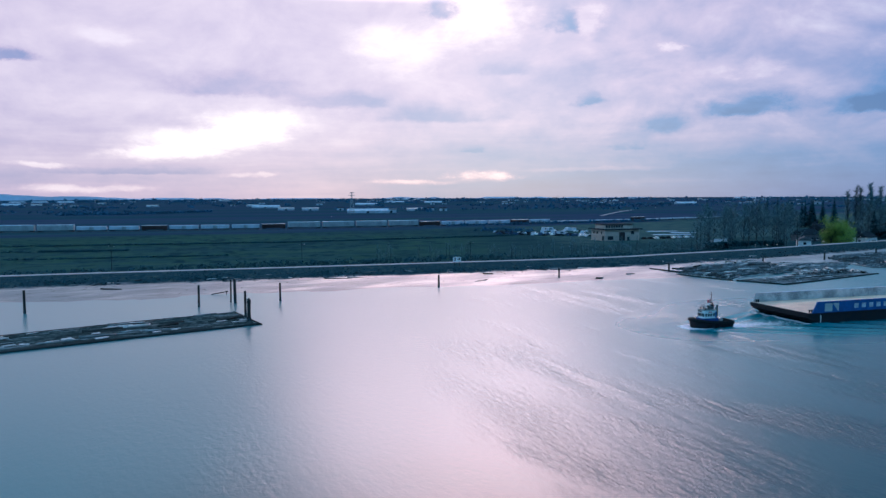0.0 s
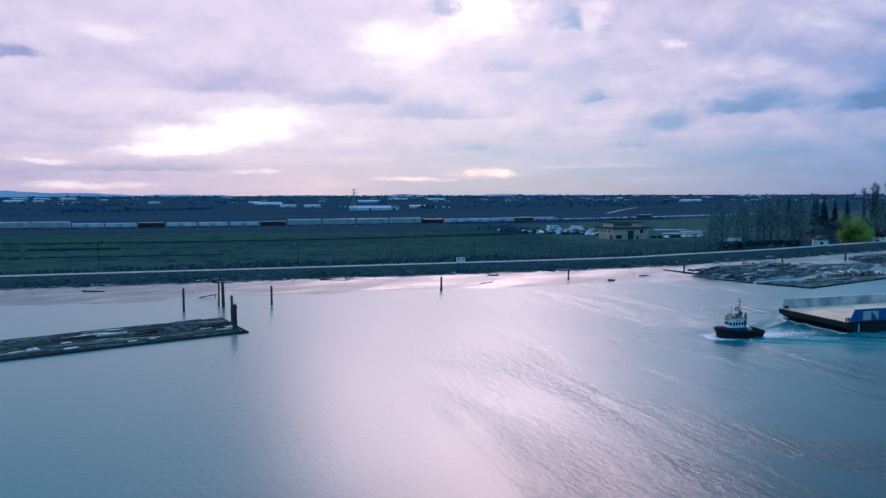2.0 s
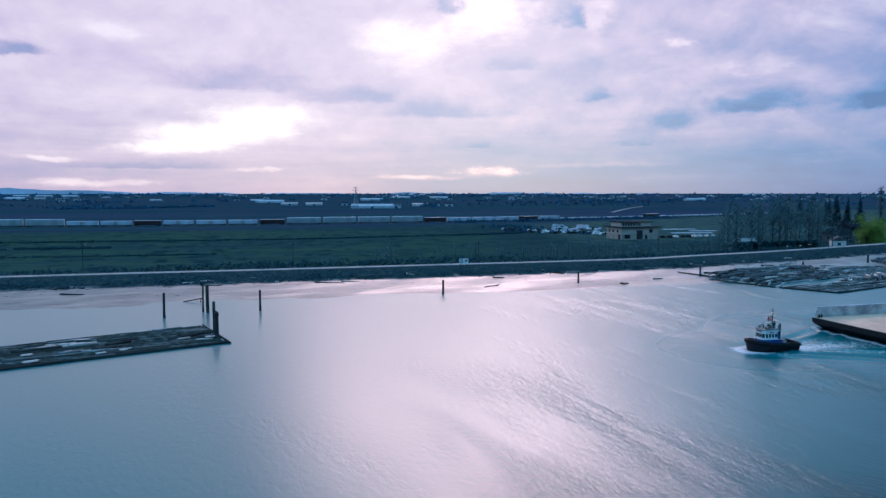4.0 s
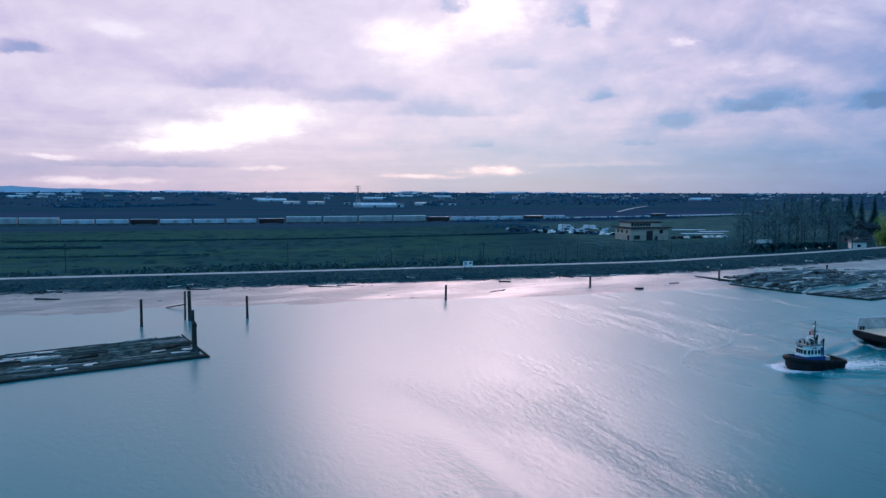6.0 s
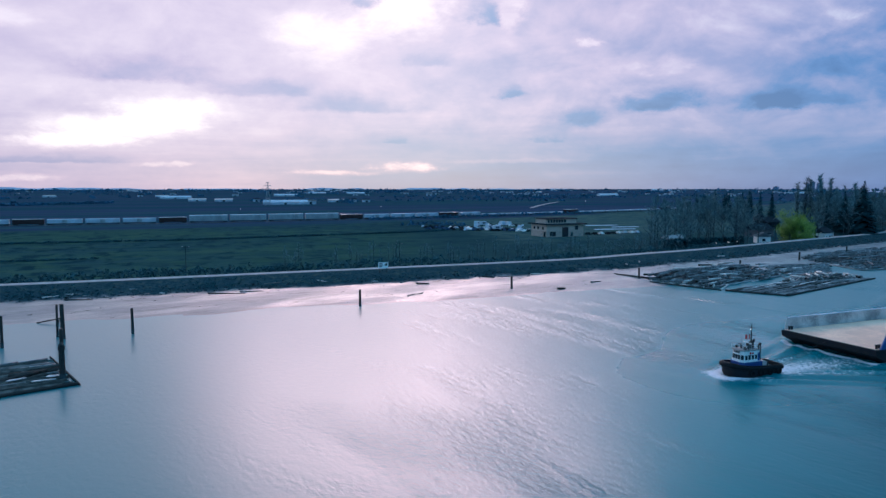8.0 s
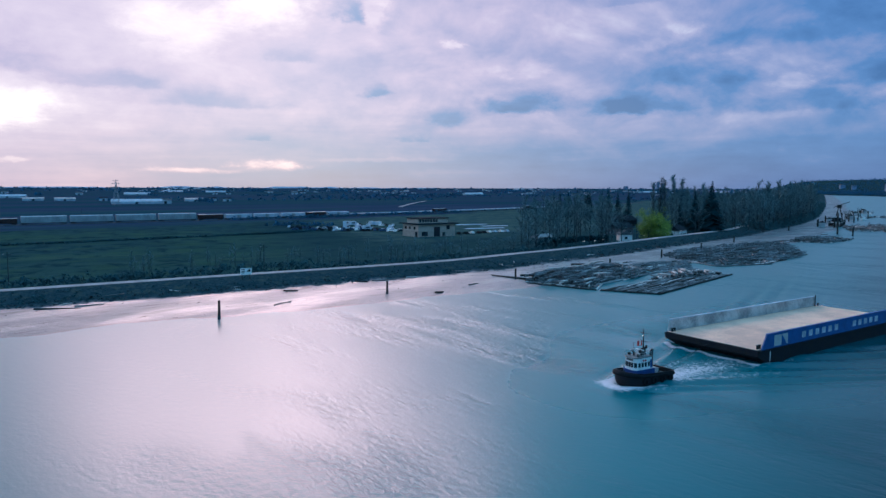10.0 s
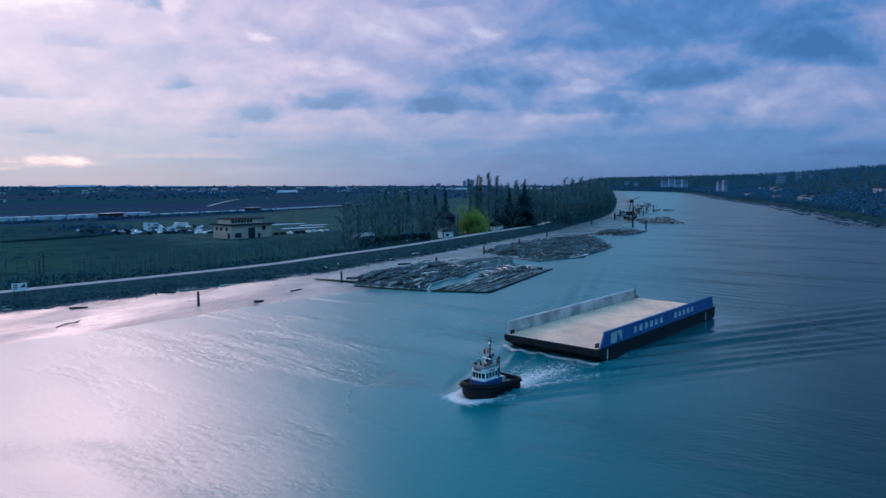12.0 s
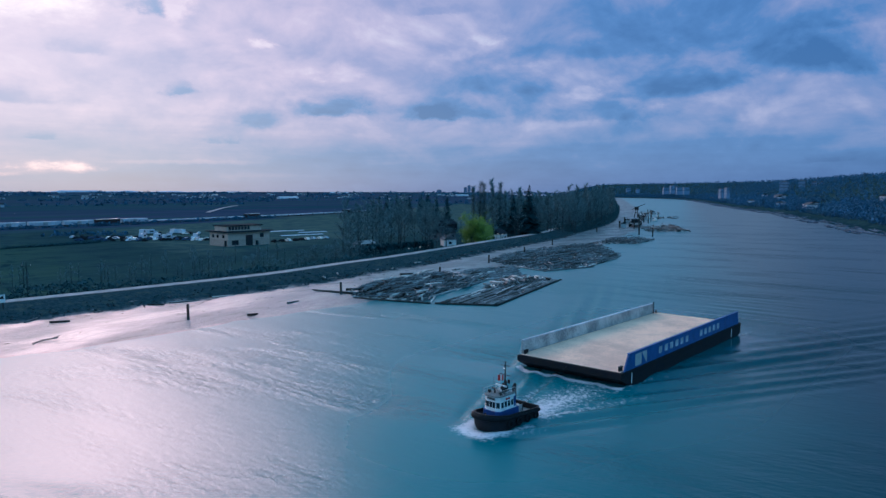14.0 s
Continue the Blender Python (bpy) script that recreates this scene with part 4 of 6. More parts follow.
# ---- piles and log rafts ----
PILES = [(-95.5, 165.5, 5.6, 0.30), (-57.0, 173.6, 5.5, 0.26), (-51.2, 181.4, 6.0, 0.20), (-49.7, 180.0, 6.3, 0.36), (-41.3, 157.8, 6.1, 0.28),
         (-38.9, 151.6, 5.0, 0.40), (-38.6, 182.8, 4.8, 0.26), (3.8, 207.2, 3.9, 0.28), (44.2, 227.6, 3.6, 0.28), (86.5, 243.0, 3.5, 0.28),
         (128.5, 259.5, 3.5, 0.30), (166.0, 283.0, 3.6, 0.32), (203.0, 306.0, 3.4, 0.32), (246.0, 335.0, 3.6, 0.34), (345.5, 400.0, 3.8, 0.4), (354.6, 372.6, 12.6, 0.5), (347.9, 356.5, 5.2, 0.4)]


def make_pile(x, y, h, r, seed):
    rng = random.Random(seed)
    p = thing("mooring_pile", "dark tarred timber mooring pile standing in the river", "pile", pose(x, y, 0, rng.uniform(-0.8, 0.8), rng.uniform(-0.8, 0.8), rng.uniform(0, 360)), "mooring piles")
    g = Geo()
    n, rings = 10, [(-3.0, 1.06), (0.0, 1.05), (h * 0.4, 1.0), (h * 0.8, 0.96), (h - 0.08, 0.93), (h, 0.80)]
    for z, s in rings:
        g.v += [Vector((math.cos(2 * math.pi * k / n) * r * s * rng.uniform(0.95, 1.05), math.sin(2 * math.pi * k / n) * r * s * rng.uniform(0.95, 1.05), z)) for k in range(n)]
    g.f = [(q * n + k, q * n + (k + 1) % n, (q + 1) * n + (k + 1) % n, (q + 1) * n + k) for q in range(len(rings) - 1) for k in range(n)] + [tuple(range((len(rings) - 1) * n, len(rings) * n))]
    part("shaft", g, PILE, p)
    if seed == 5:
        part("collar", Geo().tube((0, 0, h - 0.75), (0, 0, h - 0.25), r * 1.16, r * 1.14, 10), PILE, p)
        part("cap", Geo().tube((0, 0, h - 0.02), (0, 0, h + 0.35), r * 1.05, 0.05, 10), PILE, p, "pointed cap")
    part("waterline_band", Geo().tube((0, 0, -0.2), (0, 0, 0.9), r * 1.10, r * 1.07, 10), ROCK, p, "weedy band above the waterline")
    return p


for i, (x, y, h, r) in enumerate(PILES):
    make_pile(x, y, h, r, i)
single("leaning_brace_log", Geo().tube((-60.8, 196.0, 0.05), (-55.8, 195.2, 1.05), 0.13, 0.12, 8).tube((-56.4, 195.2, -0.3), (-56.2, 195.2, 1.15), 0.11, 0.10, 7), PILE, "dark log propped on a stake at the mud's edge", "log")

rng = random.Random(11)


def log_mesh(length, r, seed, material):
    q = random.Random(seed)
    g, n, k = Geo(), 8, 5
    bend = q.uniform(-0.12, 0.12)
    for i in range(k + 1):
        t = i / k
        c = Vector(((t - 0.5) * length, bend * math.sin(math.pi * t), 0))
        rad = r * (1.08 - 0.3 * t)
        g.v += [c + Vector((0, math.cos(2 * math.pi * j / n), math.sin(2 * math.pi * j / n))) * rad * q.uniform(0.93, 1.05) for j in range(n)]
    g.f = [(i * n + j, (i + 1) * n + j, (i + 1) * n + (j + 1) % n, i * n + (j + 1) % n) for i in range(k) for j in range(n)]
    g.f += [tuple(range(n)), tuple(reversed(range(k * n, (k + 1) * n)))]
    return g.mesh("log", material, True)


SLAB = surface("stripped_slab", (0.50, 0.47, 0.47), 0.8, 0.3, 1.5, bump=0.02)
RAFT_LOG = surface("packed_logs", (0.30, 0.30, 0.31), 0.85, 0.5, 0.8, other=(0.05, 0.058, 0.066), bump=0.03, island=0.95)
RAFT_DARK = surface("packed_dark_logs", (0.17, 0.155, 0.14), 0.92, 0.5, 0.8, other=(0.05, 0.05, 0.05), bump=0.03, island=0.9)
DARK_LOG = surface("wet_dark_log", (0.085, 0.078, 0.074), 0.92, 0.45, 0.8, bump=0.03, per_piece=0.8, stretch=(0.25, 1, 1))
LOGS = {kind: [log_mesh(12.0, 0.33, i + 7, m) for i in range(4)] for kind, m in (("bark", BARK), ("dark", DARK_LOG), ("pale", PALE_WOOD))}


def inside(poly, x, y):
    hit = False
    for (x0, y0), (x1, y1) in zip(poly, poly[1:] + poly[:1]):
        if (y0 > y) != (y1 > y) and x < (x1 - x0) * (y - y0) / (y1 - y0) + x0:
            hit = not hit
    return hit


def make_raft(poly, turn, label, count, heap=0.0, jumble=6.0, pale=0.05, dark=0.4, size=(0.7, 1.1), seed=0, category="log raft", fill=0, wide=1.0):
    """Floating logs within an outline, lying along one direction; heap: metres of logs piled up."""
    q = random.Random(seed)
    cx, cy = sum(p[0] for p in poly) / len(poly), sum(p[1] for p in poly) / len(poly)
    raft = thing("log_raft", label, category, pose(cx, cy, 0))
    c, s = math.cos(radians(turn)), math.sin(radians(turn))
    us = [(x - cx) * c + (y - cy) * s for x, y in poly]
    vs = [-(x - cx) * s + (y - cy) * c for x, y in poly]
    made, step = 0, 0.62
    spots = []
    v = min(vs) + 0.3
    while v < max(vs):
        u = min(us) + q.uniform(0, 8)
        while u < max(us):
            k = q.uniform(*size)
            ends = [(cx + (u + a * 5.6 * k) * c - v * s, cy + (u + a * 5.6 * k) * s + v * c) for a in (-1, 1)]
            if all(inside(poly, *e) for e in ends):
                spots.append((u, v, k))
                u += 12.0 * k + q.uniform(0.1, 1.2)
            else:
                u += 1.5
        v += step * q.uniform(0.85, 1.25)
    q.shuffle(spots)
    for u, v, k in spots[:count]:
        kind = "pale" if q.random() < pale else ("dark" if q.random() < dark else "bark")
        lift = 0.08 + q.uniform(-0.06, 0.10)
        part("log", q.choice(LOGS[kind]), None, raft, m=pose(u * c - v * s, u * s + v * c, lift, 0, q.uniform(-0.4, 0.4), turn + q.gauss(0, jumble * 0.35)) @ Matrix.Diagonal((k, k ** 0.5 * q.uniform(0.75, 1.2) * wide, k ** 0.5 * q.uniform(0.75, 1.1), 1)))
        made += 1
    while heap and made < count and spots:
        u, v, k = q.choice(spots)
        near = max(0.0, 1 - abs(v) / (0.5 * (max(vs) - min(vs))))
        kind = "pale" if q.random() < pale * 1.6 else ("dark" if q.random() < dark * 0.6 else "bark")
        part("log", q.choice(LOGS[kind]), None, raft, m=pose(u * c - v * s + q.gauss(0, 1), u * s + v * c + q.gauss(0, 1), 0.35 + q.random() * heap * (0.35 + near), 0, q.gauss(0, 2.5), turn + q.gauss(0, jumble)) @ Matrix.Diagonal((k * 0.8, 0.9, 0.9, 1)))
        made += 1
    # the mass of logs below and between them
    g, tries = Geo(), 0
    while fill and tries < fill * 6 and len(g.v) < fill * 12:
        tries += 1
        u, v = q.uniform(min(us), max(us)), q.uniform(min(vs), max(vs))
        ln, a = 5.6 * q.uniform(*size), radians(turn + q.gauss(0, jumble * (0.4 if tries < fill else 1.0)))
        x, y = u * c - v * s, u * s + v * c
        dx, dy = ln * math.cos(a), ln * math.sin(a)
        if inside(poly, cx + x - dx * 0.9, cy + y - dy * 0.9) and inside(poly, cx + x + dx * 0.9, cy + y + dy * 0.9):
            near = max(0.0, 1 - abs(v) / (0.5 * (max(vs) - min(vs))))
            z = 0.02 + q.random() ** 1.6 * heap * (0.25 + 0.9 * near)
            g.tube((x - dx, y - dy, z + q.gauss(0, 0.12 * min(1, heap))), (x + dx, y + dy, z + q.gauss(0, 0.12 * min(1, heap))), q.uniform(0.2, 0.36), q.uniform(0.16, 0.28), 6)
    if fill:
        tagged(part("raft_fill", g, RAFT_LOG if dark < 0.55 else RAFT_DARK, raft), kind="stuff")
    return raft


def boom_stick(a, b, kind="bark", r=0.85, label="long floating boom log holding a raft in place"):
    mid = (Vector((*a, 0)) + Vector((*b, 0))) / 2
    d = Vector((*b, 0)) - Vector((*a, 0))
    single("boom_log", LOGS[kind][0], None, label, "boom log", pose(mid.x, mid.y, 0.14, 0, 0, math.degrees(math.atan2(d.y, d.x))) @ Matrix.Diagonal((d.length / 12.0, r, r, 1)), "boom logs")


u34 = Vector((math.cos(radians(34.2)), math.sin(radians(34.2))))
base, tip = Vector((-37.0, 149.6)), Vector((-45.6, 164.6))
make_raft([tuple(base), tuple(tip), tuple(tip - u34 * 98), tuple(base - u34 * 98)], 34.2, "flat raft of long dark weathered logs moored to piles", 300, 0.25, 6.0, 0.05, 0.60, (0.4, 0.95), 3, fill=1500, wide=1.1)
boom_stick(base + Vector((1.2, -1.2)), base - u34 * 26 + Vector((0.6, -0.8)), "dark")
boom_stick(base - u34 * 26 + Vector((0.6, -0.8)), base - u34 * 54 + Vector((0.6, -0.8)), "dark")
boom_stick(base + Vector((1.6, -1.6)), tip + Vector((-0.4, 0.6)), "dark", 0.5)
for i in range(40):
    q = base - u34 * rng.uniform(1.5, 78) + Vector((-0.5, 0.86)) * rng.choice((rng.uniform(0.5, 15), rng.uniform(0.5, 4)))
    ln, wd = rng.uniform(0.5, 1.8), rng.uniform(0.3, 0.7)
    rim = [(-ln, -wd * 0.7), (-ln * 0.2, -wd), (ln * 0.7, -wd * 0.8), (ln, -wd * 0.1), (ln * 0.8, wd * 0.9), (0.1, wd * 0.6), (-ln * 0.6, wd), (-ln * 1.1, wd * 0.2)]
    rim = [(a * rng.uniform(0.75, 1.15), b * rng.uniform(0.7, 1.2)) for a, b in rim]
    single("stripped_wood", Geo().prism(rim, 0, 0.12, 0.94), SLAB, "pale stripped slab of wood lying on the log raft", "wood slab", pose(q.x, q.y, 0.46, rng.uniform(-4, 4), rng.uniform(-3, 3), 34 + rng.gauss(0, 9)), "wood slabs")

make_raft([(86.5, 237.5), (98.6, 219.2), (107, 229), (122, 236), (136.5, 247.5), (129, 268), (112, 265), (96, 250)], 30, "jumbled heap of pale and dark logs floating by the bank", 290, 2.6, 18, 0.42, 0.34, (0.40, 0.75), 21, fill=650)
make_raft([(142, 276.5), (170, 271.5), (153, 248), (137, 247.5)], 24, "flat raft of grey logs behind a boom", 110, 0.4, 8, 0.10, 0.40, (0.45, 0.8), 22, fill=300)
make_raft([(100, 218.6), (109.7, 208), (156.8, 235.5), (153, 242.5), (133, 241), (123, 230.5)], 31, "flat raft of dark logs with a low pile on it", 220, 0.0, 4, 0.10, 0.45, (0.5, 0.9), 23, fill=500)
make_raft([(124, 229.5), (152, 235), (153, 241.5), (134, 240.5)], 75, "low pile of brown logs on a raft", 70, 1.4, 20, 0.22, 0.2, (0.35, 0.55), 24, fill=120)
make_raft([(169, 287), (197, 312), (234, 328), (268, 325), (233, 278), (192, 256), (168, 255), (169, 271)], 25, "large raft of jumbled grey logs", 300, 2.4, 18, 0.40, 0.34, (0.6, 1.0), 25, fill=900)
make_raft([(276, 338), (311, 354), (329, 338), (291, 321)], 30, "small raft of logs with a brown heap", 90, 2.2, 14, 0.34, 0.3, (0.6, 0.9), 26, fill=250)
make_raft([(431, 438), (470, 435), (412, 374), (384, 391)], 40, "distant raft of pale grey logs", 110, 2.4, 14, 0.36, 0.25, (0.8, 1.2), 27, fill=260)
make_raft([(573, 560), (655, 572), (597, 526), (560, 535)], 30, "distant flat log raft", 70, 0.4, 10, 0.1, 0.3, (1.0, 1.5), 28)
make_raft([(640, 640), (740, 720), (770, 690), (670, 610)], 38, "far log raft along the dyke", 60, 0.4, 10, 0.1, 0.3, (1.2, 1.8), 29)
for a, b, kind in ( ((87, 236.2), (98.6, 218.6), "dark"), ((99.5, 218.0), (110.0, 207.4), "dark"), ((98.8, 219.0), (106.5, 228.5), "pale"),
                   ((106.5, 228.5), (137, 246.2), "bark"), ((137, 247), (142, 277), "bark"), ((136, 246.6), (156, 250), "bark"), ((110, 207.4), (134, 221.5), "dark"), ((134, 221.5), (157, 235), "dark"),
                   ((169, 271), (168, 254.4), "bark"), ((168, 254.4), (192, 255), "bark")):
    boom_stick(a, b, kind)

for side in (0.0, 1.5):
    a, b = Vector((82.3, 251.7 - side, 0.62)), Vector((89.8, 242.6 - side, 0.45))
    single("boom_log", Geo().tube(a, b, 0.34, 0.28, 9), DARK_LOG, "dark boom log half stranded beside a pile", "boom log", group="boom logs", smooth=False)
# ---- the mud and the bank ----
single("stranded_log", LOGS["dark"][1], None, "short dark log stranded on the mud", "log", pose(57.5, 226.3, 0.35, 0, 4, 28) @ Matrix.Diagonal((0.24, 0.8, 0.8, 1)))
for x, d, turn, k, kind in ((-30, -5, 5, 0.75, "dark"), (-24, -4, 22, 0.5, "bark"), (94, 3, 70, 0.4, "pale"), (101, 4, 60, 0.45, "pale"), (66, -18, 35, 0.35, "bark"), (20, -6, 3, 0.3, "dark"), (48, -1.5, 12, 0.6, "bark"),
                            (58, -1, 26, 0.5, "pale"), (76, 1, 10, 0.4, "bark"), (-62, -3, 12, 0.5, "dark"), (118, 2, 40, 0.5, "bark"), (140, 2.5, 20, 0.4, "pale"), (-95, -10, 8, 0.5, "dark")):
    px, py, t = along(x, d)
    single("drift_log", rng.choice(LOGS[kind]), None, "weathered drift log stranded at the foot of the bank", "drift log", pose(px, py, bank_z(d) + 0.12, 0, 2, t + turn - 20) @ Matrix.Diagonal((k, 0.6, 0.6, 1)), "drift logs")
for i in range(46):
    x, d = rng.uniform(-120, 300), rng.uniform(-1.5, 3.5)
    px, py, t = along(x, d)
    k = rng.uniform(0.10, 0.34)
    single("drift_log", rng.choice(LOGS[rng.choice(("pale", "bark", "dark", "bark"))]), None, "small weathered drift log on the stones of the bank", "drift log", pose(px, py, bank_z(d) + 0.15, 0, rng.gauss(0, 5), t + rng.gauss(0, 35)) @ Matrix.Diagonal((k, 0.45, 0.45, 1)), "drift logs")
px, py, _ = along(13, -21)
snag = Geo()
for a, b, r in (((-2.2, -0.6, 0.1), (1.6, 0.5, 0.5), 0.13), ((0.2, 0.1, 0.3), (2.1, 1.4, 0.6), 0.09), ((-1.8, -0.5, 0.1), (-2.4, -2.0, 0.25), 0.1), ((-1.2, 1.6, 0.05), (1.8, 1.9, 0.15), 0.12), ((-2.3, -1.9, 0.1), (-2.5, -2.6, 0.5), 0.08)):
    snag.tube(a, b, r, r * 0.6, 6)
single("driftwood_snag", snag, BARK, "broken dark branch stranded on the mud", "driftwood", pose(px, py, bank_z(-21)))

debris = Geo()
for _ in range(330):
    x = rng.uniform(-130, 150)
    d = rng.choice((rng.gauss(-2, 1.6), rng.gauss(-3, 4), rng.uniform(-26, 0)))
    px, py, t = along(x, d)
    a = radians(t + rng.gauss(0, 35))
    ln = rng.uniform(0.1, 0.5)
    debris.tube((px - ln * math.cos(a), py - ln * math.sin(a), bank_z(d) + 0.05), (px + ln * math.cos(a), py + ln * math.sin(a), bank_z(d) + 0.09), rng.uniform(0.02, 0.05), n=4)
single("driftwood_litter", debris, DARK_LOG, "scattered sticks and litter left on the mud by the tide", "driftwood", kind="stuff")

stones = Geo()
for _ in range(1300):
    x, d = rng.uniform(-150, 330), rng.choice((rng.gauss(0.8, 1.0), rng.gauss(1.0, 0.8), rng.uniform(-1, 6)))
    px, py, t = along(x, d)
    r = rng.uniform(0.12, 0.42) * (1.5 if rng.random() < 0.08 else 0.8)
    m = pose(px, py, bank_z(d) + r * 0.2, rng.uniform(0, 60), rng.uniform(0, 60), rng.uniform(0, 360))
    stones.box(-r, -r * 0.8, -r * 0.5, r, r * 0.8, r * 0.5, r * 0.3, m)
single("bank_stones", stones, ROCK, "broken grey stones on the face of the bank", "stones", kind="stuff")

scrub = Geo()
for _ in range(2300):
    x = rng.uniform(-170, 330)
    thick = noise.noise(Vector((x * 0.05, 3.0, 0)))
    d = rng.choice((rng.uniform(1, 10), rng.gauss(2.5, 1.2)))
    if rng.random() < 0.55 + thick:
        px, py, t = along(x, d)
        scrub.clump((px, py, bank_z(d) + 0.25), rng.uniform(0.2, 0.5) * (1 + max(0, thick)), rng, 8, 0.5, 0.6)
single("bank_scrub", scrub, SCRUB, "low dark weeds and brambles on the bank", "weeds", kind="stuff")

# the notice board beside the path
px, py, t = along(13, 7.5)
board = thing("notice_board", "white notice board with dark marks on two posts", "sign", pose(px, py, bank_z(7.5), 0, 0, t - 8))
for x in (-1.0, 1.0):
    part("post", Geo().box(x - 0.09, -0.09, -0.4, x + 0.09, 0.09, 3.0), PILE, board)
face = part("panel", Geo().box(-1.45, -0.14, 1.35, 1.45, -0.09, 3.05), WHITE, board, "white panel")
for x0, x1, z0, z1 in ((-1.2, -0.3, 2.55, 2.8), (-1.2, -0.2, 2.15, 2.35), (-1.2, -0.4, 1.75, 1.95), (0.2, 1.2, 2.1, 2.3)):
    part("text_bar", Geo().box(x0, -0.155, z0, x1, -0.13, z1), DARK_METAL, face)
part("painted_arrow", Geo().prism([(0, 0), (0.9, 0), (0.9, 0.75)], 0, 0.015), DARK_METAL, face, m=pose(0.2, -0.155, 2.2, 90, 0, 0))

# ---- the freight train ----
def rail_line(x):
    return 624 + 0.37 * x + 0.00042 * x * x


def make_car(kind):
    """One freight car, its coupler face at x = 0, at the origin."""
    long = {"rack": 28.0, "box": 23.0, "low": 20.0, "flat": 20.0}[kind]
    tall = {"rack": 5.6, "box": 4.1, "low": 4.4, "flat": 2.3}[kind]
    paint = {"rack": CAR_GREY, "box": CAR_WHITE, "low": CAR_RED, "flat": CAR_WHITE}[kind]
    label = {"rack": "grey slatted car-carrier freight wagon on the railway", "box": "pale white-blue freight wagon on the railway", "low": "dark brown freight wagon on the railway", "flat": "low flat wagon with a pale load on the railway"}[kind]
    car = thing("freight_wagon", label, "freight wagon", Matrix(), "freight train")
    part("body", Geo().box(0.5, -1.55, 1.05, long - 0.5, 1.55, tall - 0.35), paint, car)
    part("roof", Geo().prism([(0.45, -1.6), (long - 0.45, -1.6), (long - 0.45, 1.6), (0.45, 1.6)], tall - 0.35, tall, top=[(0.45, -0.7), (long - 0.45, -0.7), (long - 0.45, 0.7), (0.45, 0.7)]), CAR_GREY if kind == "low" else CAR_WHITE, car)
    part("underframe", Geo().box(0.2, -1.3, 0.75, long - 0.2, 1.3, 1.05), DARK_METAL, car)
    bogie = Geo().box(-1.3, -1.1, 0.35, 1.3, 1.1, 0.8)
    for x in (-0.9, 0.9):
        for y in (-0.75, 0.75):
            bogie.tube((x, y - 0.07, 0.45), (x, y + 0.07, 0.45), 0.45, n=10)
    mesh = bogie.mesh("bogie", DARK_METAL)
    for x in (2.4, long - 2.4):
        part("bogie", mesh, DARK_METAL, car, m=pose(x, 0, 0))
    ribs = 9 if kind == "rack" else 7
    rib = Geo().box(-0.08, -1.61, 1.05, 0.08, -1.53, tall - 0.36).mesh("rib", DARK_METAL if kind == "low" else CAR_GREY)
    for i in range(ribs):
        part("rib", rib, None, car, m=pose(1.2 + (long - 2.4) * i / (ribs - 1), 0, 0))
    if kind == "box":
        part("door", Geo().box(long / 2 - 1.6, -1.64, 1.2, long / 2 + 1.6, -1.56, tall - 0.6), CAR_GREY, car)
    return car, long


CARS = {k: make_car(k) for k in ("rack", "box", "low", "flat")}
order = "bbrrrbbdbbbdrrrrdbbbdbfffffdfffffffdff"
x = -411.0
for i, c in enumerate(order):
    kind = {"r": "rack", "b": "box", "d": "low", "f": "flat"}[c]
    first, long = CARS[kind]
    slope = math.atan(0.37 + 0.00084 * (x + 10))
    m = pose(x, rail_line(x), 1.65, 0, 0, math.degrees(slope))
    if i == order.index(c):
        first.matrix_basis = m
    else:
        copy_thing(first, m)
    x += (long + 1.1) * math.cos(slope)
bed = Geo()
xs = [-900 + 30 * i for i in range(56)]
for side, z in ((-6, 0.9), (-2.6, 1.62), (2.6, 1.62), (6, 0.9)):
    bed.v += [Vector((a, rail_line(a) + side, z)) for a in xs]
bed.f = [(r * len(xs) + i, r * len(xs) + i + 1, (r + 1) * len(xs) + i + 1, (r + 1) * len(xs) + i) for r in range(3) for i in range(len(xs) - 1)]
single("railway_bed", bed, ROCK, "low gravel railway embankment across the fields", "railway", kind="structure")

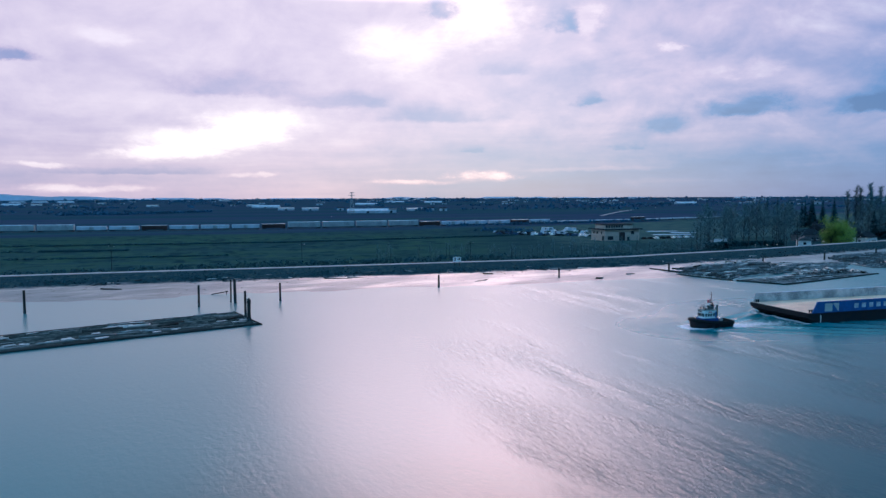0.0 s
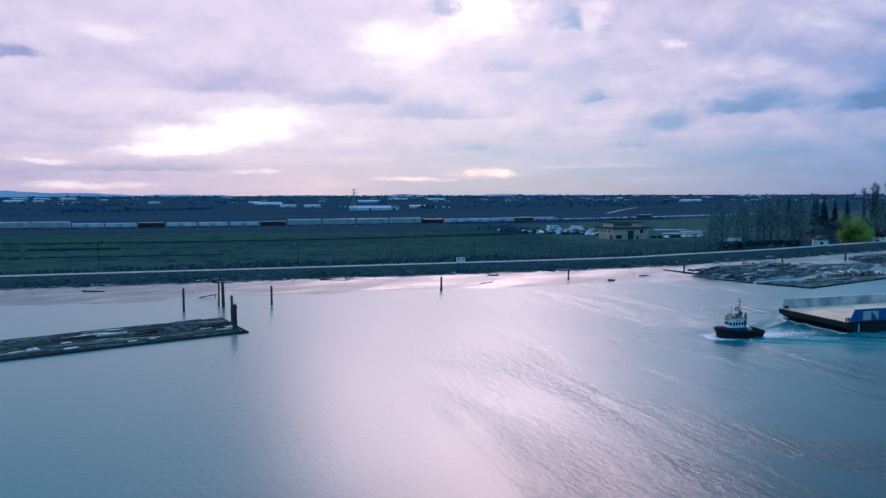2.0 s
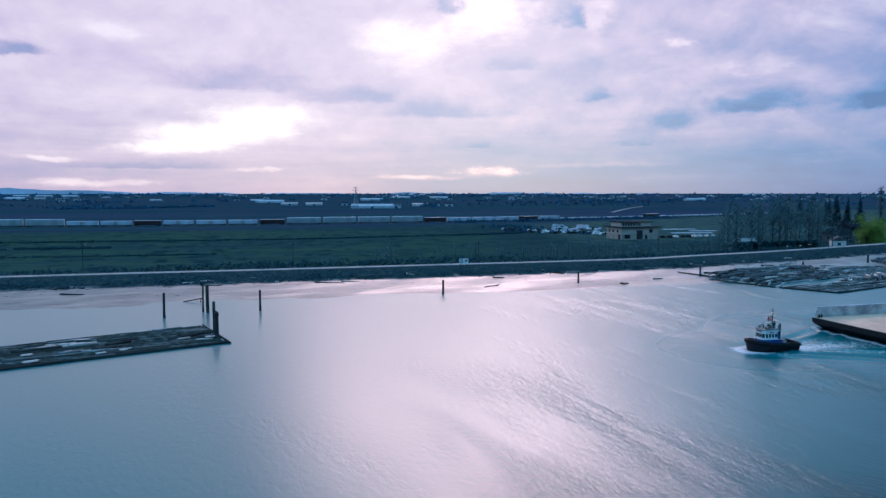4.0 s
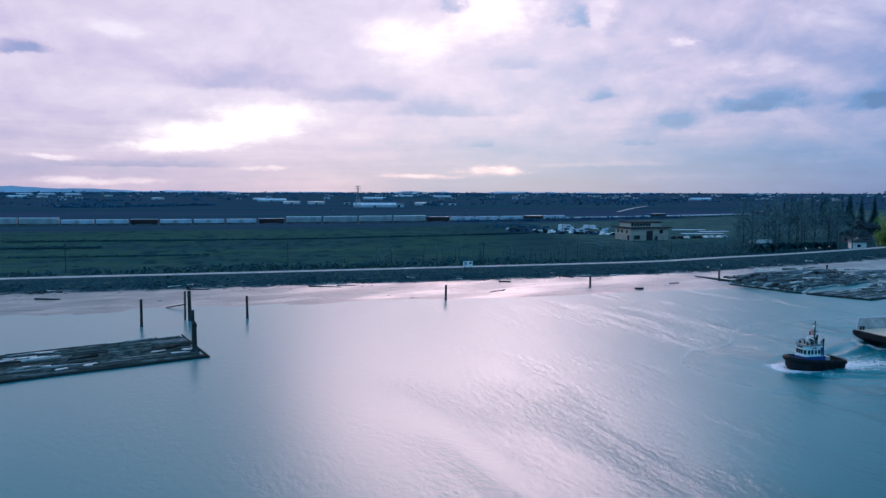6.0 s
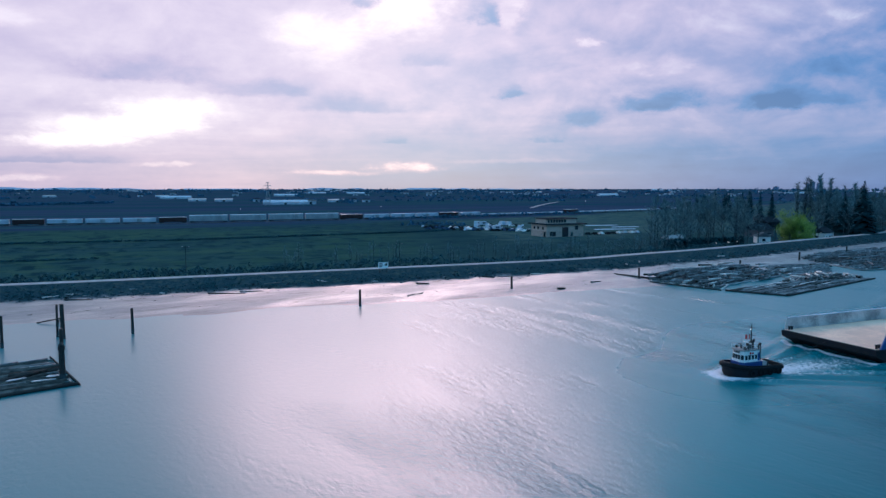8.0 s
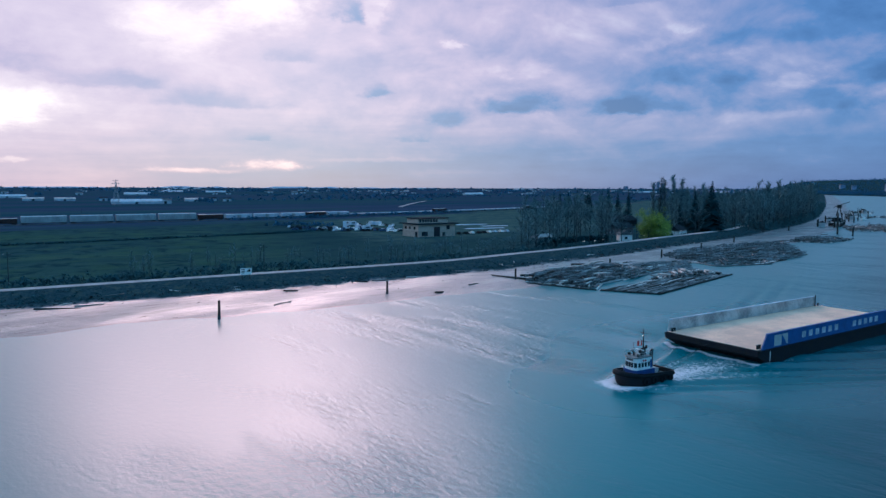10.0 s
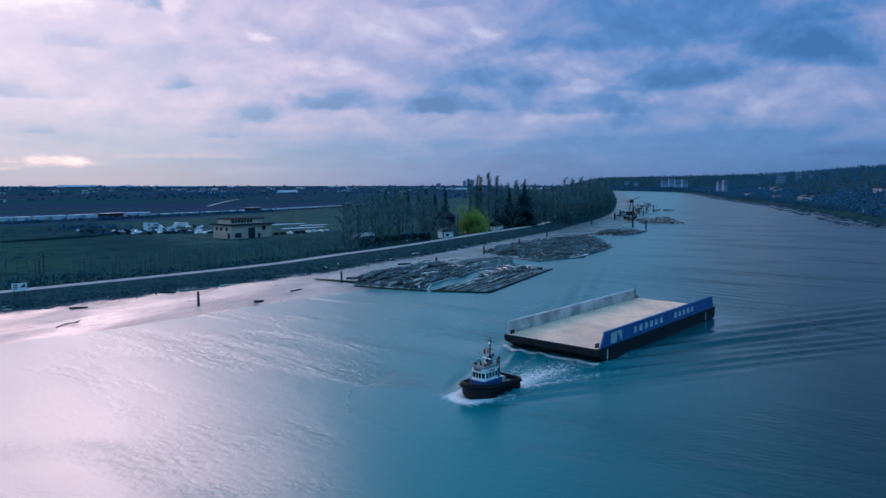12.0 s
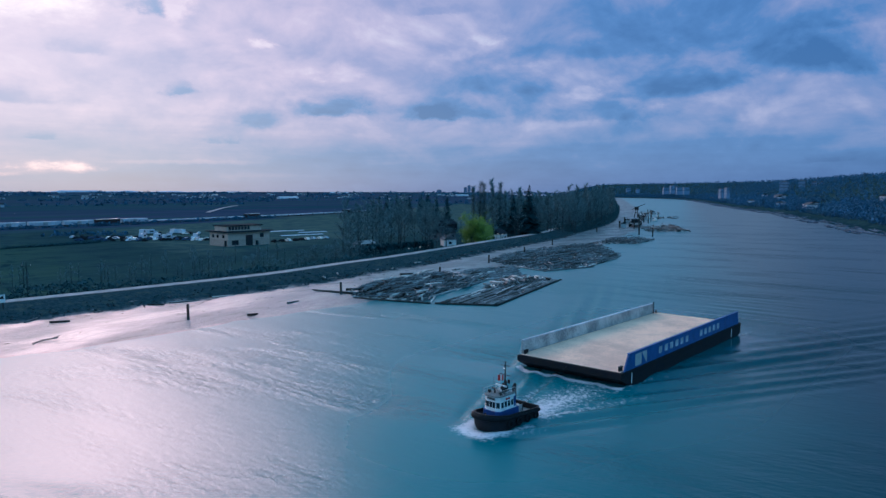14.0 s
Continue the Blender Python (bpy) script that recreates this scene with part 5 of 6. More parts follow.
# ---- buildings ----
def make_office():
    o = thing("office_building", "beige two-storey building with wide dark flat eaves", "building", pose(105.8, 405.8, 1.0, 0, 0, 15))
    W, D, H = 23.0, 16.0, 6.6
    body = part("wall", Geo().box(0, 0, 0, W, D, H), BEIGE, o)
    part("base_course", Geo().box(-0.06, -0.06, 0, W + 0.06, D + 0.06, 3.2), BEIGE_LOW, o, "tan brick lower storey")
    roof = part("roof", Geo().box(-1.6, -1.6, H, W + 1.6, D + 1.6, H + 0.55, 0.1), ROOF_DARK, o, "wide dark flat roof")
    part("roof_house", Geo().box(1.2, 2.5, H + 0.55, W - 3.0, D - 2.5, H + 2.9), BEIGE, o)
    part("upper_roof", Geo().box(0.5, 1.8, H + 2.9, W - 2.3, D - 1.8, H + 3.3), ROOF_DARK, o)
    for i in range(7):
        part("window", Geo().box(2.0 + i * 1.7, 2.44, H + 1.0, 3.3 + i * 1.7, 2.56, H + 2.6), GLASS, o)
    for x0, x1, z0, z1 in ((9.6, 13.4, 0.1, 5.2), (17.6, 19.6, 3.7, 5.8), (2.0, 5.6, 0.6, 2.8), (15.0, 16.4, 0.1, 2.3)):
        part("window", Geo().box(x0, -0.16, z0, x1, 0.02, z1), GLASS, o, "dark tall glazed opening" if z1 > 5 else "")
    for y in (3.0, 8.0, 12.0):
        part("window", Geo().box(-0.14, y, 3.9, 0.02, y + 1.6, 5.4), GLASS, o)
    part("garage_door", Geo().box(-0.14, 1.0, 0.1, 0.02, 3.0, 2.8), ROOF_DARK, o)
    part("cornice", Geo().box(-0.12, -0.12, 3.2, W + 0.12, D + 0.12, 3.4), BEIGE, o)
    return o


make_office()


def make_house(at, turn, w, d, h, wall, roof, label):
    o = thing("house", label, "house", pose(*at, 0, 0, turn), "houses by the dyke")
    part("wall", Geo().box(-w / 2, -d / 2, 0, w / 2, d / 2, h), wall, o)
    part("gable_wall", Geo().gable(-w / 2, -d / 2, w / 2, d / 2, h - 0.02, h + d * 0.33, 0.0), wall, o)
    part("roof", Geo().gable(-w / 2, -d / 2, w / 2, d / 2, h + 0.06, h + d * 0.34 + 0.25, 0.5), roof, o)
    for x in (-w * 0.3, 0.0, w * 0.3):
        win = part("window", Geo().box(x - 0.7, -d / 2 - 0.05, 0.9, x + 0.7, -d / 2 + 0.05, 2.1), GLASS, o)
        part("sill", Geo().box(x - 0.8, -d / 2 - 0.14, 0.8, x + 0.8, -d / 2, 0.9), WHITE, win)
    for s in (-1, 1):
        part("window", Geo().box(s * w / 2 - 0.05, -0.7, 0.9, s * w / 2 + 0.05, 0.7, 2.1), GLASS, o)
    part("door", Geo().box(w * 0.12, -d / 2 - 0.04, 0.05, w * 0.12 + 0.95, -d / 2 + 0.05, 2.05), DARK_METAL, o)
    part("chimney", Geo().box(w * 0.2, 0.3, h + d * 0.2, w * 0.2 + 0.7, 1.0, h + d * 0.34 + 0.9), ROCK, o)
    return o


make_house((197.5, 356.0, 1.0), 70, 7.5, 6.0, 3.0, WHITE, ROOF_GREY, "small white gabled house among trees")
make_house((157, 366, 1.0), 22, 11, 4, 1.9, CAR_GREY, CAR_GREY, "long low grey-white shed behind a hedge")
make_house((273, 469, 1.0), 25, 14, 9, 4.0, ROOF_DARK, ROOF_DARK, "dark grey two-storey house behind the trees")
make_house((222, 398, 1.0), 20, 13, 9, 3.6, ROOF_GREY, ROOF_DARK, "dark grey house with a broad roof among trees")
make_house((300, 521, 1.0), 60, 12, 8, 4.6, ROOF_GREY, ROOF_DARK, "dark shingled house half hidden by trees")
make_house((240, 372, 1.0), 35, 12, 8, 3.4, WHITE, ROOF_DARK, "pale bungalow with a dark roof")
make_house((262, 412, 1.0), 35, 11, 8, 3.2, CONCRETE, ROOF_DARK, "small grey house under tall poplars")

# ---- parked vehicles ----
def make_rv(paint, label, long):
    o = thing("parked_camper", label, "camper", Matrix(), "vehicles on the lot")
    part("body", Geo().box(-long / 2, -1.2, 0.7, long / 2 - 1.6, 1.2, 3.1, 0.08), paint, o)
    part("cab", Geo().box(long / 2 - 1.6, -1.1, 0.6, long / 2, 1.1, 2.0, 0.18), paint, o)
    part("windscreen", Geo().box(long / 2 - 0.75, -0.85, 1.5, long / 2 - 0.12, 0.85, 1.95, 0.1), GLASS, o)
    part("window", Geo().box(-long * 0.3, -1.24, 1.6, long * 0.1, -1.12, 2.4), GLASS, o)
    wheel = Geo().tube((0, -1.22, 0.42), (0, -0.95, 0.42), 0.42, n=10).mesh("wheel", BLACK)
    for x in (-long * 0.28, long / 2 - 0.9):
        part("wheel", wheel, None, o, m=pose(x, 0, 0))
        part("wheel", wheel, None, o, m=pose(x, 2.17, 0))
    return o


CAR_DARK = surface("dark_car_paint", (0.020, 0.024, 0.030), 0.92, 0.2, 1.0)
CAR_BLUE = surface("dull_blue_car_paint", (0.05, 0.09, 0.16), 0.92, 0.2, 1.0)


def make_motor(paint, label):
    o = thing("parked_car", label, "car", Matrix(), "vehicles on the lot")
    part("body", Geo().box(-2.2, -0.9, 0.35, 2.2, 0.9, 0.95, 0.08), paint, o)
    part("cabin", Geo().box(-1.5, -0.8, 0.93, 1.0, 0.8, 1.5, 0.22), paint, o)
    for side in (-1, 1):
        part("side_window", Geo().box(-1.1, side * 0.72 - 0.05, 1.02, 0.6, side * 0.72 + 0.05, 1.36), GLASS, o)
    part("windscreen", Geo().box(0.72, -0.6, 1.0, 0.93, 0.6, 1.38, 0.06), GLASS, o)
    wheel = Geo().tube((0, -0.92, 0.33), (0, -0.7, 0.33), 0.33, n=10).mesh("wheel", BLACK)
    for x in (-1.35, 1.35):
        part("wheel", wheel, None, o, m=pose(x, 0, 0))
        part("wheel", wheel, None, o, m=pose(x, 1.62, 0))
    return o


rng = random.Random(31)
KINDS = [make_rv(CAR_WHITE, "white parked camper van on the lot", 6.2), make_rv(CAR_WHITE, "long pale parked trailer on the lot", 7.0), make_motor(WHITE, "white parked car on the lot"),
         make_motor(CAR_DARK, "dark parked car on the lot"), make_motor(CAR_BLUE, "dull blue parked car on the lot"), make_motor(CAR_WHITE, "pale silver parked car on the lot")]
spots = []
for row in range(3):
    for i in range(10):
        spots.append((84 + i * 2.7 + row * 1.5 + rng.uniform(-1, 1), 486 - i * 1.9 - row * 9.5 + rng.uniform(-2, 2), rng.choice((0, 2, 3, 3, 2, 5, 0, 4, 3)), rng.choice((62, 62, 152, 30))))
for row in range(4):
    for i in range(9):
        if rng.random() < 0.75:
            spots.append((52 + i * 3.6 + rng.uniform(-0.6, 0.6), 512 - i * 2.6 - row * 9, rng.choice((2, 3, 3, 4, 5, 3, 4)), rng.choice((60, 62, 150))))
for i in range(9):
    spots.append((134 + i * 4.2, 420 + i * 1.6 + rng.uniform(-1, 1), rng.choice((2, 3, 5, 3)), 100))
for i in range(10):
    spots.append((92 + i * 3.0 + rng.uniform(-1, 1), 528 - i * 1.6 + rng.uniform(-3, 3), (1, 0, 2, 3, 5)[i % 5], rng.choice((20, 62, 110))))
used = set()
for x, y, kind, turn in spots:
    m = pose(x, y, 1.0, 0, 0, turn + rng.gauss(0, 6))
    if kind in used:
        copy_thing(KINDS[kind], m)
    else:
        KINDS[kind].matrix_basis = m
        used.add(kind)

# low rows of white crop covers beyond the office
for x, y, ln in ((177, 515, 24), (169, 470, 28), (186, 494, 20)):
    tunnel = Geo()
    for i in range(13):
        for k in range(7):
            a = math.pi * k / 6
            tunnel.v.append(Vector(((i / 12 - 0.5) * ln, 1.5 * math.cos(a), 0.45 * math.sin(a) * (1.0 if i % 2 else 0.94))))
    tunnel.f = [(i * 7 + k, (i + 1) * 7 + k, (i + 1) * 7 + k + 1, i * 7 + k + 1) for i in range(12) for k in range(6)]
    single("crop_cover", tunnel, CAR_WHITE, "long low white crop cover on the field", "crop cover", pose(x, y, 1.0, 0, 0, 6), "crop covers", smooth=True)
track = Geo()
for i in range(9):
    t = i / 8
    x, y = 239 + 161 * t, 935 + 395 * t + 14 * math.sin(t * 3)
    track.v += [Vector((x - 2.6, y + 1, 1.62)), Vector((x + 2.6, y - 1, 1.62))]
track.f = [(2 * i, 2 * i + 1, 2 * i + 3, 2 * i + 2) for i in range(8)]
single("farm_track", track, GRAVEL, "pale farm track across the ploughed fields", "track", kind="structure")

# ---- trees ----
def bare_tree(h, reach, rise, seed, thick=1.0, limbs=14, low=0.2, fine=14):
    """A leader with rising limbs, and a thin haze of twigs along all of them: two meshes."""
    q = random.Random(seed)
    wood, twigs = Geo(), Geo()
    lean = Vector((q.uniform(-0.03, 0.03), q.uniform(-0.03, 0.03), 1)).normalized()
    wood.tube(Vector((0, 0, -0.3)), lean * h * 0.55, h * 0.0125, h * 0.006, 6, False).tube(lean * h * 0.55, lean * h * 0.86, h * 0.006, h * 0.0015, 4, False)

    def haze(p, d, ln, count):
        for _ in range(count):
            t = (d + Vector((q.gauss(0, 0.5), q.gauss(0, 0.5), q.gauss(0.25, 0.4)))).normalized()
            s = p + d * ln * q.uniform(0.0, 1.05)
            k = q.uniform(0.5, 1.3) * h * 0.06
            side = t.orthogonal().normalized() * q.uniform(0.018, 0.040) * thick
            i = len(twigs.v)
            twigs.v += [s - side, s + side, s + t * k]
            twigs.f.append((i, i + 1, i + 2))

    for i in range(limbs):
        u = (i + q.random()) / limbs
        a, up = i * 2.4 + q.gauss(0, 0.4), radians(rise + q.gauss(0, 8) + 14 * u)
        d = Vector((math.cos(a) * math.cos(up), math.sin(a) * math.cos(up), math.sin(up)))
        ln = h * reach * (0.75 + 0.5 * math.sin(math.pi * min(1, u * 1.3))) * (1.0 - 0.55 * u) * q.uniform(0.7, 1.15)
        p = lean * h * (low + (0.90 - low) * u)
        wood.tube(p, p + d * ln, h * 0.0055 * (1.1 - 0.6 * u), h * 0.001, 4, False)
        haze(p, d, ln, fine)
        for _ in range(6):
            t = q.uniform(0.2, 1.0)
            e = (d + Vector((q.gauss(0, 0.55), q.gauss(0, 0.55), q.gauss(0.2, 0.4)))).normalized()
            m = ln * q.uniform(0.30, 0.55)
            wood.tube(p + d * ln * t, p + d * ln * t + e * m, h * 0.0018, h * 0.0005, 3, False)
            haze(p + d * ln * t, e, m, fine)
    haze(lean * h * 0.68, lean, h * 0.2, fine)
    return wood.mesh("trunk", TRUNK), twigs.mesh("crown", HAZED_TWIG)


BARE = [bare_tree(20, 0.32, 42, 40 + i, 1.15, 16, 0.14, 18) for i in range(5)]
POPLAR = [bare_tree(28, 0.17, 66, 50 + i, 1.3, 34, 0.07, 10) for i in range(3)]
BUSH = [bare_tree(5, 0.55, 35, 60 + i, 0.7, 10, 0.02, 12) for i in range(4)]
SAPLING = [bare_tree(7, 0.22, 60, 75 + i, 0.6, 9, 0.10, 7) for i in range(3)]
WOOD = [bare_tree(22, 0.30, 48, 65 + i, 2.2, 16, 0.08, 18) for i in range(4)]


def plant(meshes, x, y, z, k, label, name="bare_tree", category="tree", group="bare trees by the dyke", wide=1.0):
    t = thing(name, label, category, pose(x, y, z, 0, 0, rng.uniform(0, 360)) @ Matrix.Diagonal((k * wide, k * wide, k, 1)), group)
    part("trunk", meshes[0], None, t)
    part("crown", meshes[1], None, t)
    return t


spots = [(136, 328, 0.6), (146, 329, 0.7), (151, 347, 1.0), (157, 350, 1.05), (166, 356, 1.1), (179, 336, 0.7), (172, 333, 0.75), (186, 341, 0.9), (190, 362, 1.1), (182, 374, 1.2), (196, 378, 1.15), (165, 378, 1.1), (156, 385, 1.1), (128, 322, 0.65), (133, 330, 0.8), (139, 336, 1.0), (143, 344, 1.05), (148, 334, 0.95), (153, 340, 1.05), (158, 333, 0.9), (163, 345, 1.15), (168, 338, 1.0), (171, 352, 1.15), (176, 345, 1.15), (181, 344, 1.2), (183, 352, 1.0),
         (150, 356, 1.1), (160, 362, 1.1), (172, 370, 1.15), (140, 352, 0.95), (232, 366, 0.9), (243, 380, 1.1), (252, 388, 1.1), (258, 376, 0.95), (285, 392, 1.15), (290, 384, 1.0), (296, 394, 1.15), (303, 388, 1.1), (309, 398, 1.2),
         (316, 392, 1.1), (322, 404, 1.2), (328, 400, 1.15), (335, 412, 1.2), (342, 408, 1.1), (350, 420, 1.2), (360, 432, 1.2), (372, 444, 1.2), (386, 452, 1.15), (300, 412, 1.2), (270, 402, 1.0), (278, 420, 1.2), (122, 316, 0.5), (116, 310, 0.45), (205, 412, 1.1), (215, 425, 1.15), (190, 420, 1.1), (176, 402, 1.1), (230, 430, 1.2)]
for x, y, k in spots:
    plant(rng.choice(BARE), x + rng.uniform(-1, 1), y + rng.uniform(-1, 1), 1.0, k * rng.uniform(0.92, 1.08), "tall leafless grey-brown tree behind the dyke")
for i, k in enumerate((1.10, 1.22, 1.15, 1.23, 1.18, 0.98, 1.02, 1.05)):
    a = i / 7
    plant(rng.choice(POPLAR), 261 + 29 * a + rng.uniform(-1.2, 1.2), 422 - 9 * a, 1.0, k, "tall narrow leafless poplar in a row", "poplar", "tree", "row of poplars", 1.25)
for i in range(56):
    x = rng.uniform(70, 150)
    d = rng.uniform(27, 48)
    px, py, _ = along(x, d)
    k = rng.uniform(0.25, 0.8) * (0.6 + max(0, x - 60) / 70)
    plant(rng.choice(BUSH), px, py, 1.0, k, "leafless grey shrub at the foot of the dyke", "bare_shrub", "shrub", "shrubs behind the dyke", 1.1)


for i in range(70):
    px, py, _ = along(rng.uniform(-10, 125), rng.uniform(34, 62))
    plant(rng.choice(SAPLING), px, py, 1.0, rng.uniform(0.6, 1.25), "thin leafless sapling at the edge of the field", "bare_sapling", "sapling", "saplings behind the dyke")


def conifer(h, seed):
    q = random.Random(seed)
    wood, green = Geo().tube((0, 0, -0.3), (0, 0, h * 0.97), h * 0.018, 0.03, 7), Geo()
    z = h * 0.10
    while z < h * 0.98:
        reach = (h - z) * 0.24 + 0.25
        for _ in range(9):
            a = q.uniform(0, 2 * math.pi)
            ln = reach * q.uniform(0.6, 1.1)
            d = Vector((math.cos(a), math.sin(a), -0.30))
            s = d.cross(Vector((0, 0, 1))).normalized()
            for t0 in (0.25, 0.5, 0.75):
                c = Vector((0, 0, z)) + d * ln * t0
                i = len(green.v)
                w = ln * 0.26 * (1.25 - t0) * q.uniform(0.7, 1.3)
                green.v += [c - s * w, c + d * ln * 0.34 + Vector((0, 0, -0.15)), c + s * w, c + Vector((0, 0, 0.25)) - d * ln * 0.2]
                green.f.append((i, i + 1, i + 2, i + 3))
        z += h * 0.022
    return wood.mesh("trunk", TRUNK), green.mesh("crown", NEEDLE)


FIRS = [conifer(24, 70 + i) for i in range(2)]
for x, y, k in ((272, 383, 1.26), (268, 392, 1.0), (279, 396, 0.85), (285, 402, 0.8), (262, 398, 0.75), (293, 404, 0.8)):
    plant(rng.choice(FIRS), x, y, 1.0, k, "dark green conifer standing above bare trees", "conifer", "tree", "conifers by the dyke", 1.65)
for i in range(16):
    plant(rng.choice(FIRS), 284 + i * 3.4 + rng.uniform(-2, 2), 585 - i * 1 + rng.uniform(-14, 14), 1.0, rng.uniform(0.85, 1.12), "dark conifer in a distant belt", "conifer", "tree", "belt of conifers")


def willow(seed):
    """A broad crown of thousands of small yellow-green leaves in drooping clumps."""
    q = random.Random(seed)
    wood, leaf = Geo(), Geo()
    wood.tube((0, 0, -0.3), (0.2, 0, 3.4), 0.55, 0.42, 9)
    tips = []
    for i in range(9):
        a = 2 * math.pi * i / 9 + q.uniform(-0.3, 0.3)
        e = Vector((math.cos(a) * q.uniform(2.5, 4.2), math.sin(a) * q.uniform(2.5, 4.2), q.uniform(3.6, 10.5)))
        wood.tube((0.2, 0, 3.2), e, 0.26, 0.08, 6, False)
        tips.append(e)
        for _ in range(3):
            f = e + Vector((q.gauss(0, 1.6), q.gauss(0, 1.6), q.uniform(-0.5, 2.4)))
            wood.tube(e * 0.8, f, 0.09, 0.03, 4, False)
            tips.append(f)
    for i in range(10):
        a = q.uniform(0, 2 * math.pi)
        tips.append(Vector((math.cos(a) * 3.6, math.sin(a) * 3.6, q.uniform(1.6, 4.0))))
    for e in tips:
        for _ in range(9):
            c = e + Vector((q.gauss(0, 1.1), q.gauss(0, 1.1), q.gauss(-0.3, 1.2)))
            for _ in range(26):
                p = c + Vector((q.gauss(0, 0.55), q.gauss(0, 0.55), q.gauss(-0.1, 0.6)))
                a = Vector((q.gauss(0, 1), q.gauss(0, 1), q.gauss(-0.6, 1))).normalized() * q.uniform(0.12, 0.26)
                b = a.orthogonal().normalized() * q.uniform(0.07, 0.14)
                i = len(leaf.v)
                leaf.v += [p - a, p + b, p + a, p - b]
                leaf.f.append((i, i + 1, i + 2, i + 3))
    return wood.mesh("trunk", TRUNK), leaf.mesh("crown", LEAF)


WILLOW = willow(81)
for x, y, k in ((214.5, 360, 0.84), (221.0, 357.5, 0.80), (219, 364, 1.08)):
    plant(WILLOW, x, y, 1.0, k, "round willow in fresh yellow-green leaf", "willow", "tree", "willows by the houses")

# clipped dark hedge below the bare trees, and scrub along the back of the dyke
hedge = Geo()
for i in range(420):
    a = rng.random()
    x, y = 134 + 46 * a, 330 + 13 * a + rng.gauss(0, 1.0)
    hedge.clump((x, y, 1.0 + rng.uniform(0.3, 3.6)), rng.uniform(0.6, 1.2), rng, 6)
single("evergreen_hedge", hedge, NEEDLE, "tall dark evergreen hedge behind the dyke", "hedge", kind="stuff")
back = Geo()
for _ in range(3600):
    x = rng.uniform(-420, 180)
    thick = 0.5 + noise.noise(Vector((x * 0.018, 7.0, 0))) + (0.55 if -95 < x < 40 else 0.0)
    if rng.random() < thick:
        d = rng.uniform(23, 31)
        px, py, _ = along(x, d)
        tall = 1.4 + max(0.0, thick) * 1.7
        back.clump((px, py, 1.0 + rng.uniform(0.1, tall)), rng.uniform(0.6, 1.2), rng, 12, 0.8, 0.5)
single("dyke_brambles", back, SCRUB, "dark bramble thicket along the back of the dyke", "brambles", kind="stuff")


def row_of_scrub(name, pts, r, count, tall, label, material=SCRUB):
    g = Geo()
    for _ in range(count):
        i = rng.randrange(len(pts) - 1)
        t = rng.random()
        x, y = (a + (b - a) * t for a, b in zip(pts[i], pts[i + 1]))
        g.clump((x + rng.gauss(0, r * 0.5), y + rng.gauss(0, r * 0.5), 1.1 + rng.uniform(0, tall)), rng.uniform(0.6, 1.1) * r, rng, 7, 0.7, 0.6)
    single(name, g, material, label, "scrub", kind="stuff")


row_of_scrub("ditch_scrub", [(-330, 368), (-199, 388), (-80, 409), (28, 452), (60, 470)], 0.9, 2200, 0.7, "dark rushes along a field ditch")
row_of_scrub("ditch_scrub", [(-330, 330), (-190, 345), (-150, 352)], 0.9, 700, 0.6, "dark rushes along a field ditch")
row_of_scrub("ditch_scrub", [(-260, 290), (-150, 305), (-90, 318)], 0.8, 600, 0.4, "dark rushes along a field ditch")
row_of_scrub("railside_scrub", [(20, 622), (90, 648), (170, 690), (250, 735)], 2.0, 320, 2.4, "dark scrub along the railway", HAZED_WOODS)
row_of_scrub("orchard_block", [(-580, 1110), (-500, 1150), (-410, 1330)], 5, 900, 2, "dark block of orchard trees in the fields", HAZED_WOODS)
row_of_scrub("lot_shrubs", [(38, 530), (60, 545), (80, 520)], 2.0, 60, 2.0, "rounded shrubs beside the vehicle lot", HAZED_WOODS)

# utility poles
def make_pole(x, y, z, h):
    o = thing("utility_pole", "thin wooden utility pole with a crossarm", "utility pole", pose(x, y, z), "utility poles")
    part("shaft", Geo().tube((0, 0, -0.5), (0, 0, h), 0.16, 0.10, 7), TRUNK, o)
    part("crossarm", Geo().box(-1.1, -0.06, h - 0.9, 1.1, 0.06, h - 0.75), TRUNK, o)
    for x in (-0.95, 0.95):
        part("insulator", Geo().tube((x, 0, h - 0.75), (x, 0, h - 0.55), 0.05, n=6), WHITE, o)


for x, d, h in ((-104, 46, 9.5), (-38, 40, 9.0), (26, 34, 8.5), (178, 22, 11), (205, 21, 11), (236, 20, 10.5), (262, 20, 11)):
    px, py, _ = along(x, d)
    make_pole(px, py, bank_z(d), h)


def make_street_lamp(x, y, z, h):
    o = thing("street_lamp", "slim lamp post with a small lit lamp", "street lamp", pose(x, y, z), "lit lamps by the houses")
    part("post", Geo().tube((0, 0, 0), (0, 0, h), 0.08, 0.05, 6), DARK_METAL, o)
    part("arm", Geo().tube((0, 0, h), (0.9, 0, h + 0.15), 0.04, n=5), DARK_METAL, o)
    part("lamp", Geo().box(0.75, -0.14, h, 1.1, 0.14, h + 0.12), LAMP, o, "small lit white lamp")


for x, y, h in ((224, 352, 5.0), (229, 355, 4.2), (201, 346, 3.0), (232, 372, 9), (158, 329, 2.2), (166, 333, 2.2), (172, 336, 2.4), (-88, 640, 9), (30, 690, 9), (300, 900, 10), (420, 1020, 12)):
    make_street_lamp(x, y, 1.0, h)

# ---- far land ----
rng = random.Random(91)


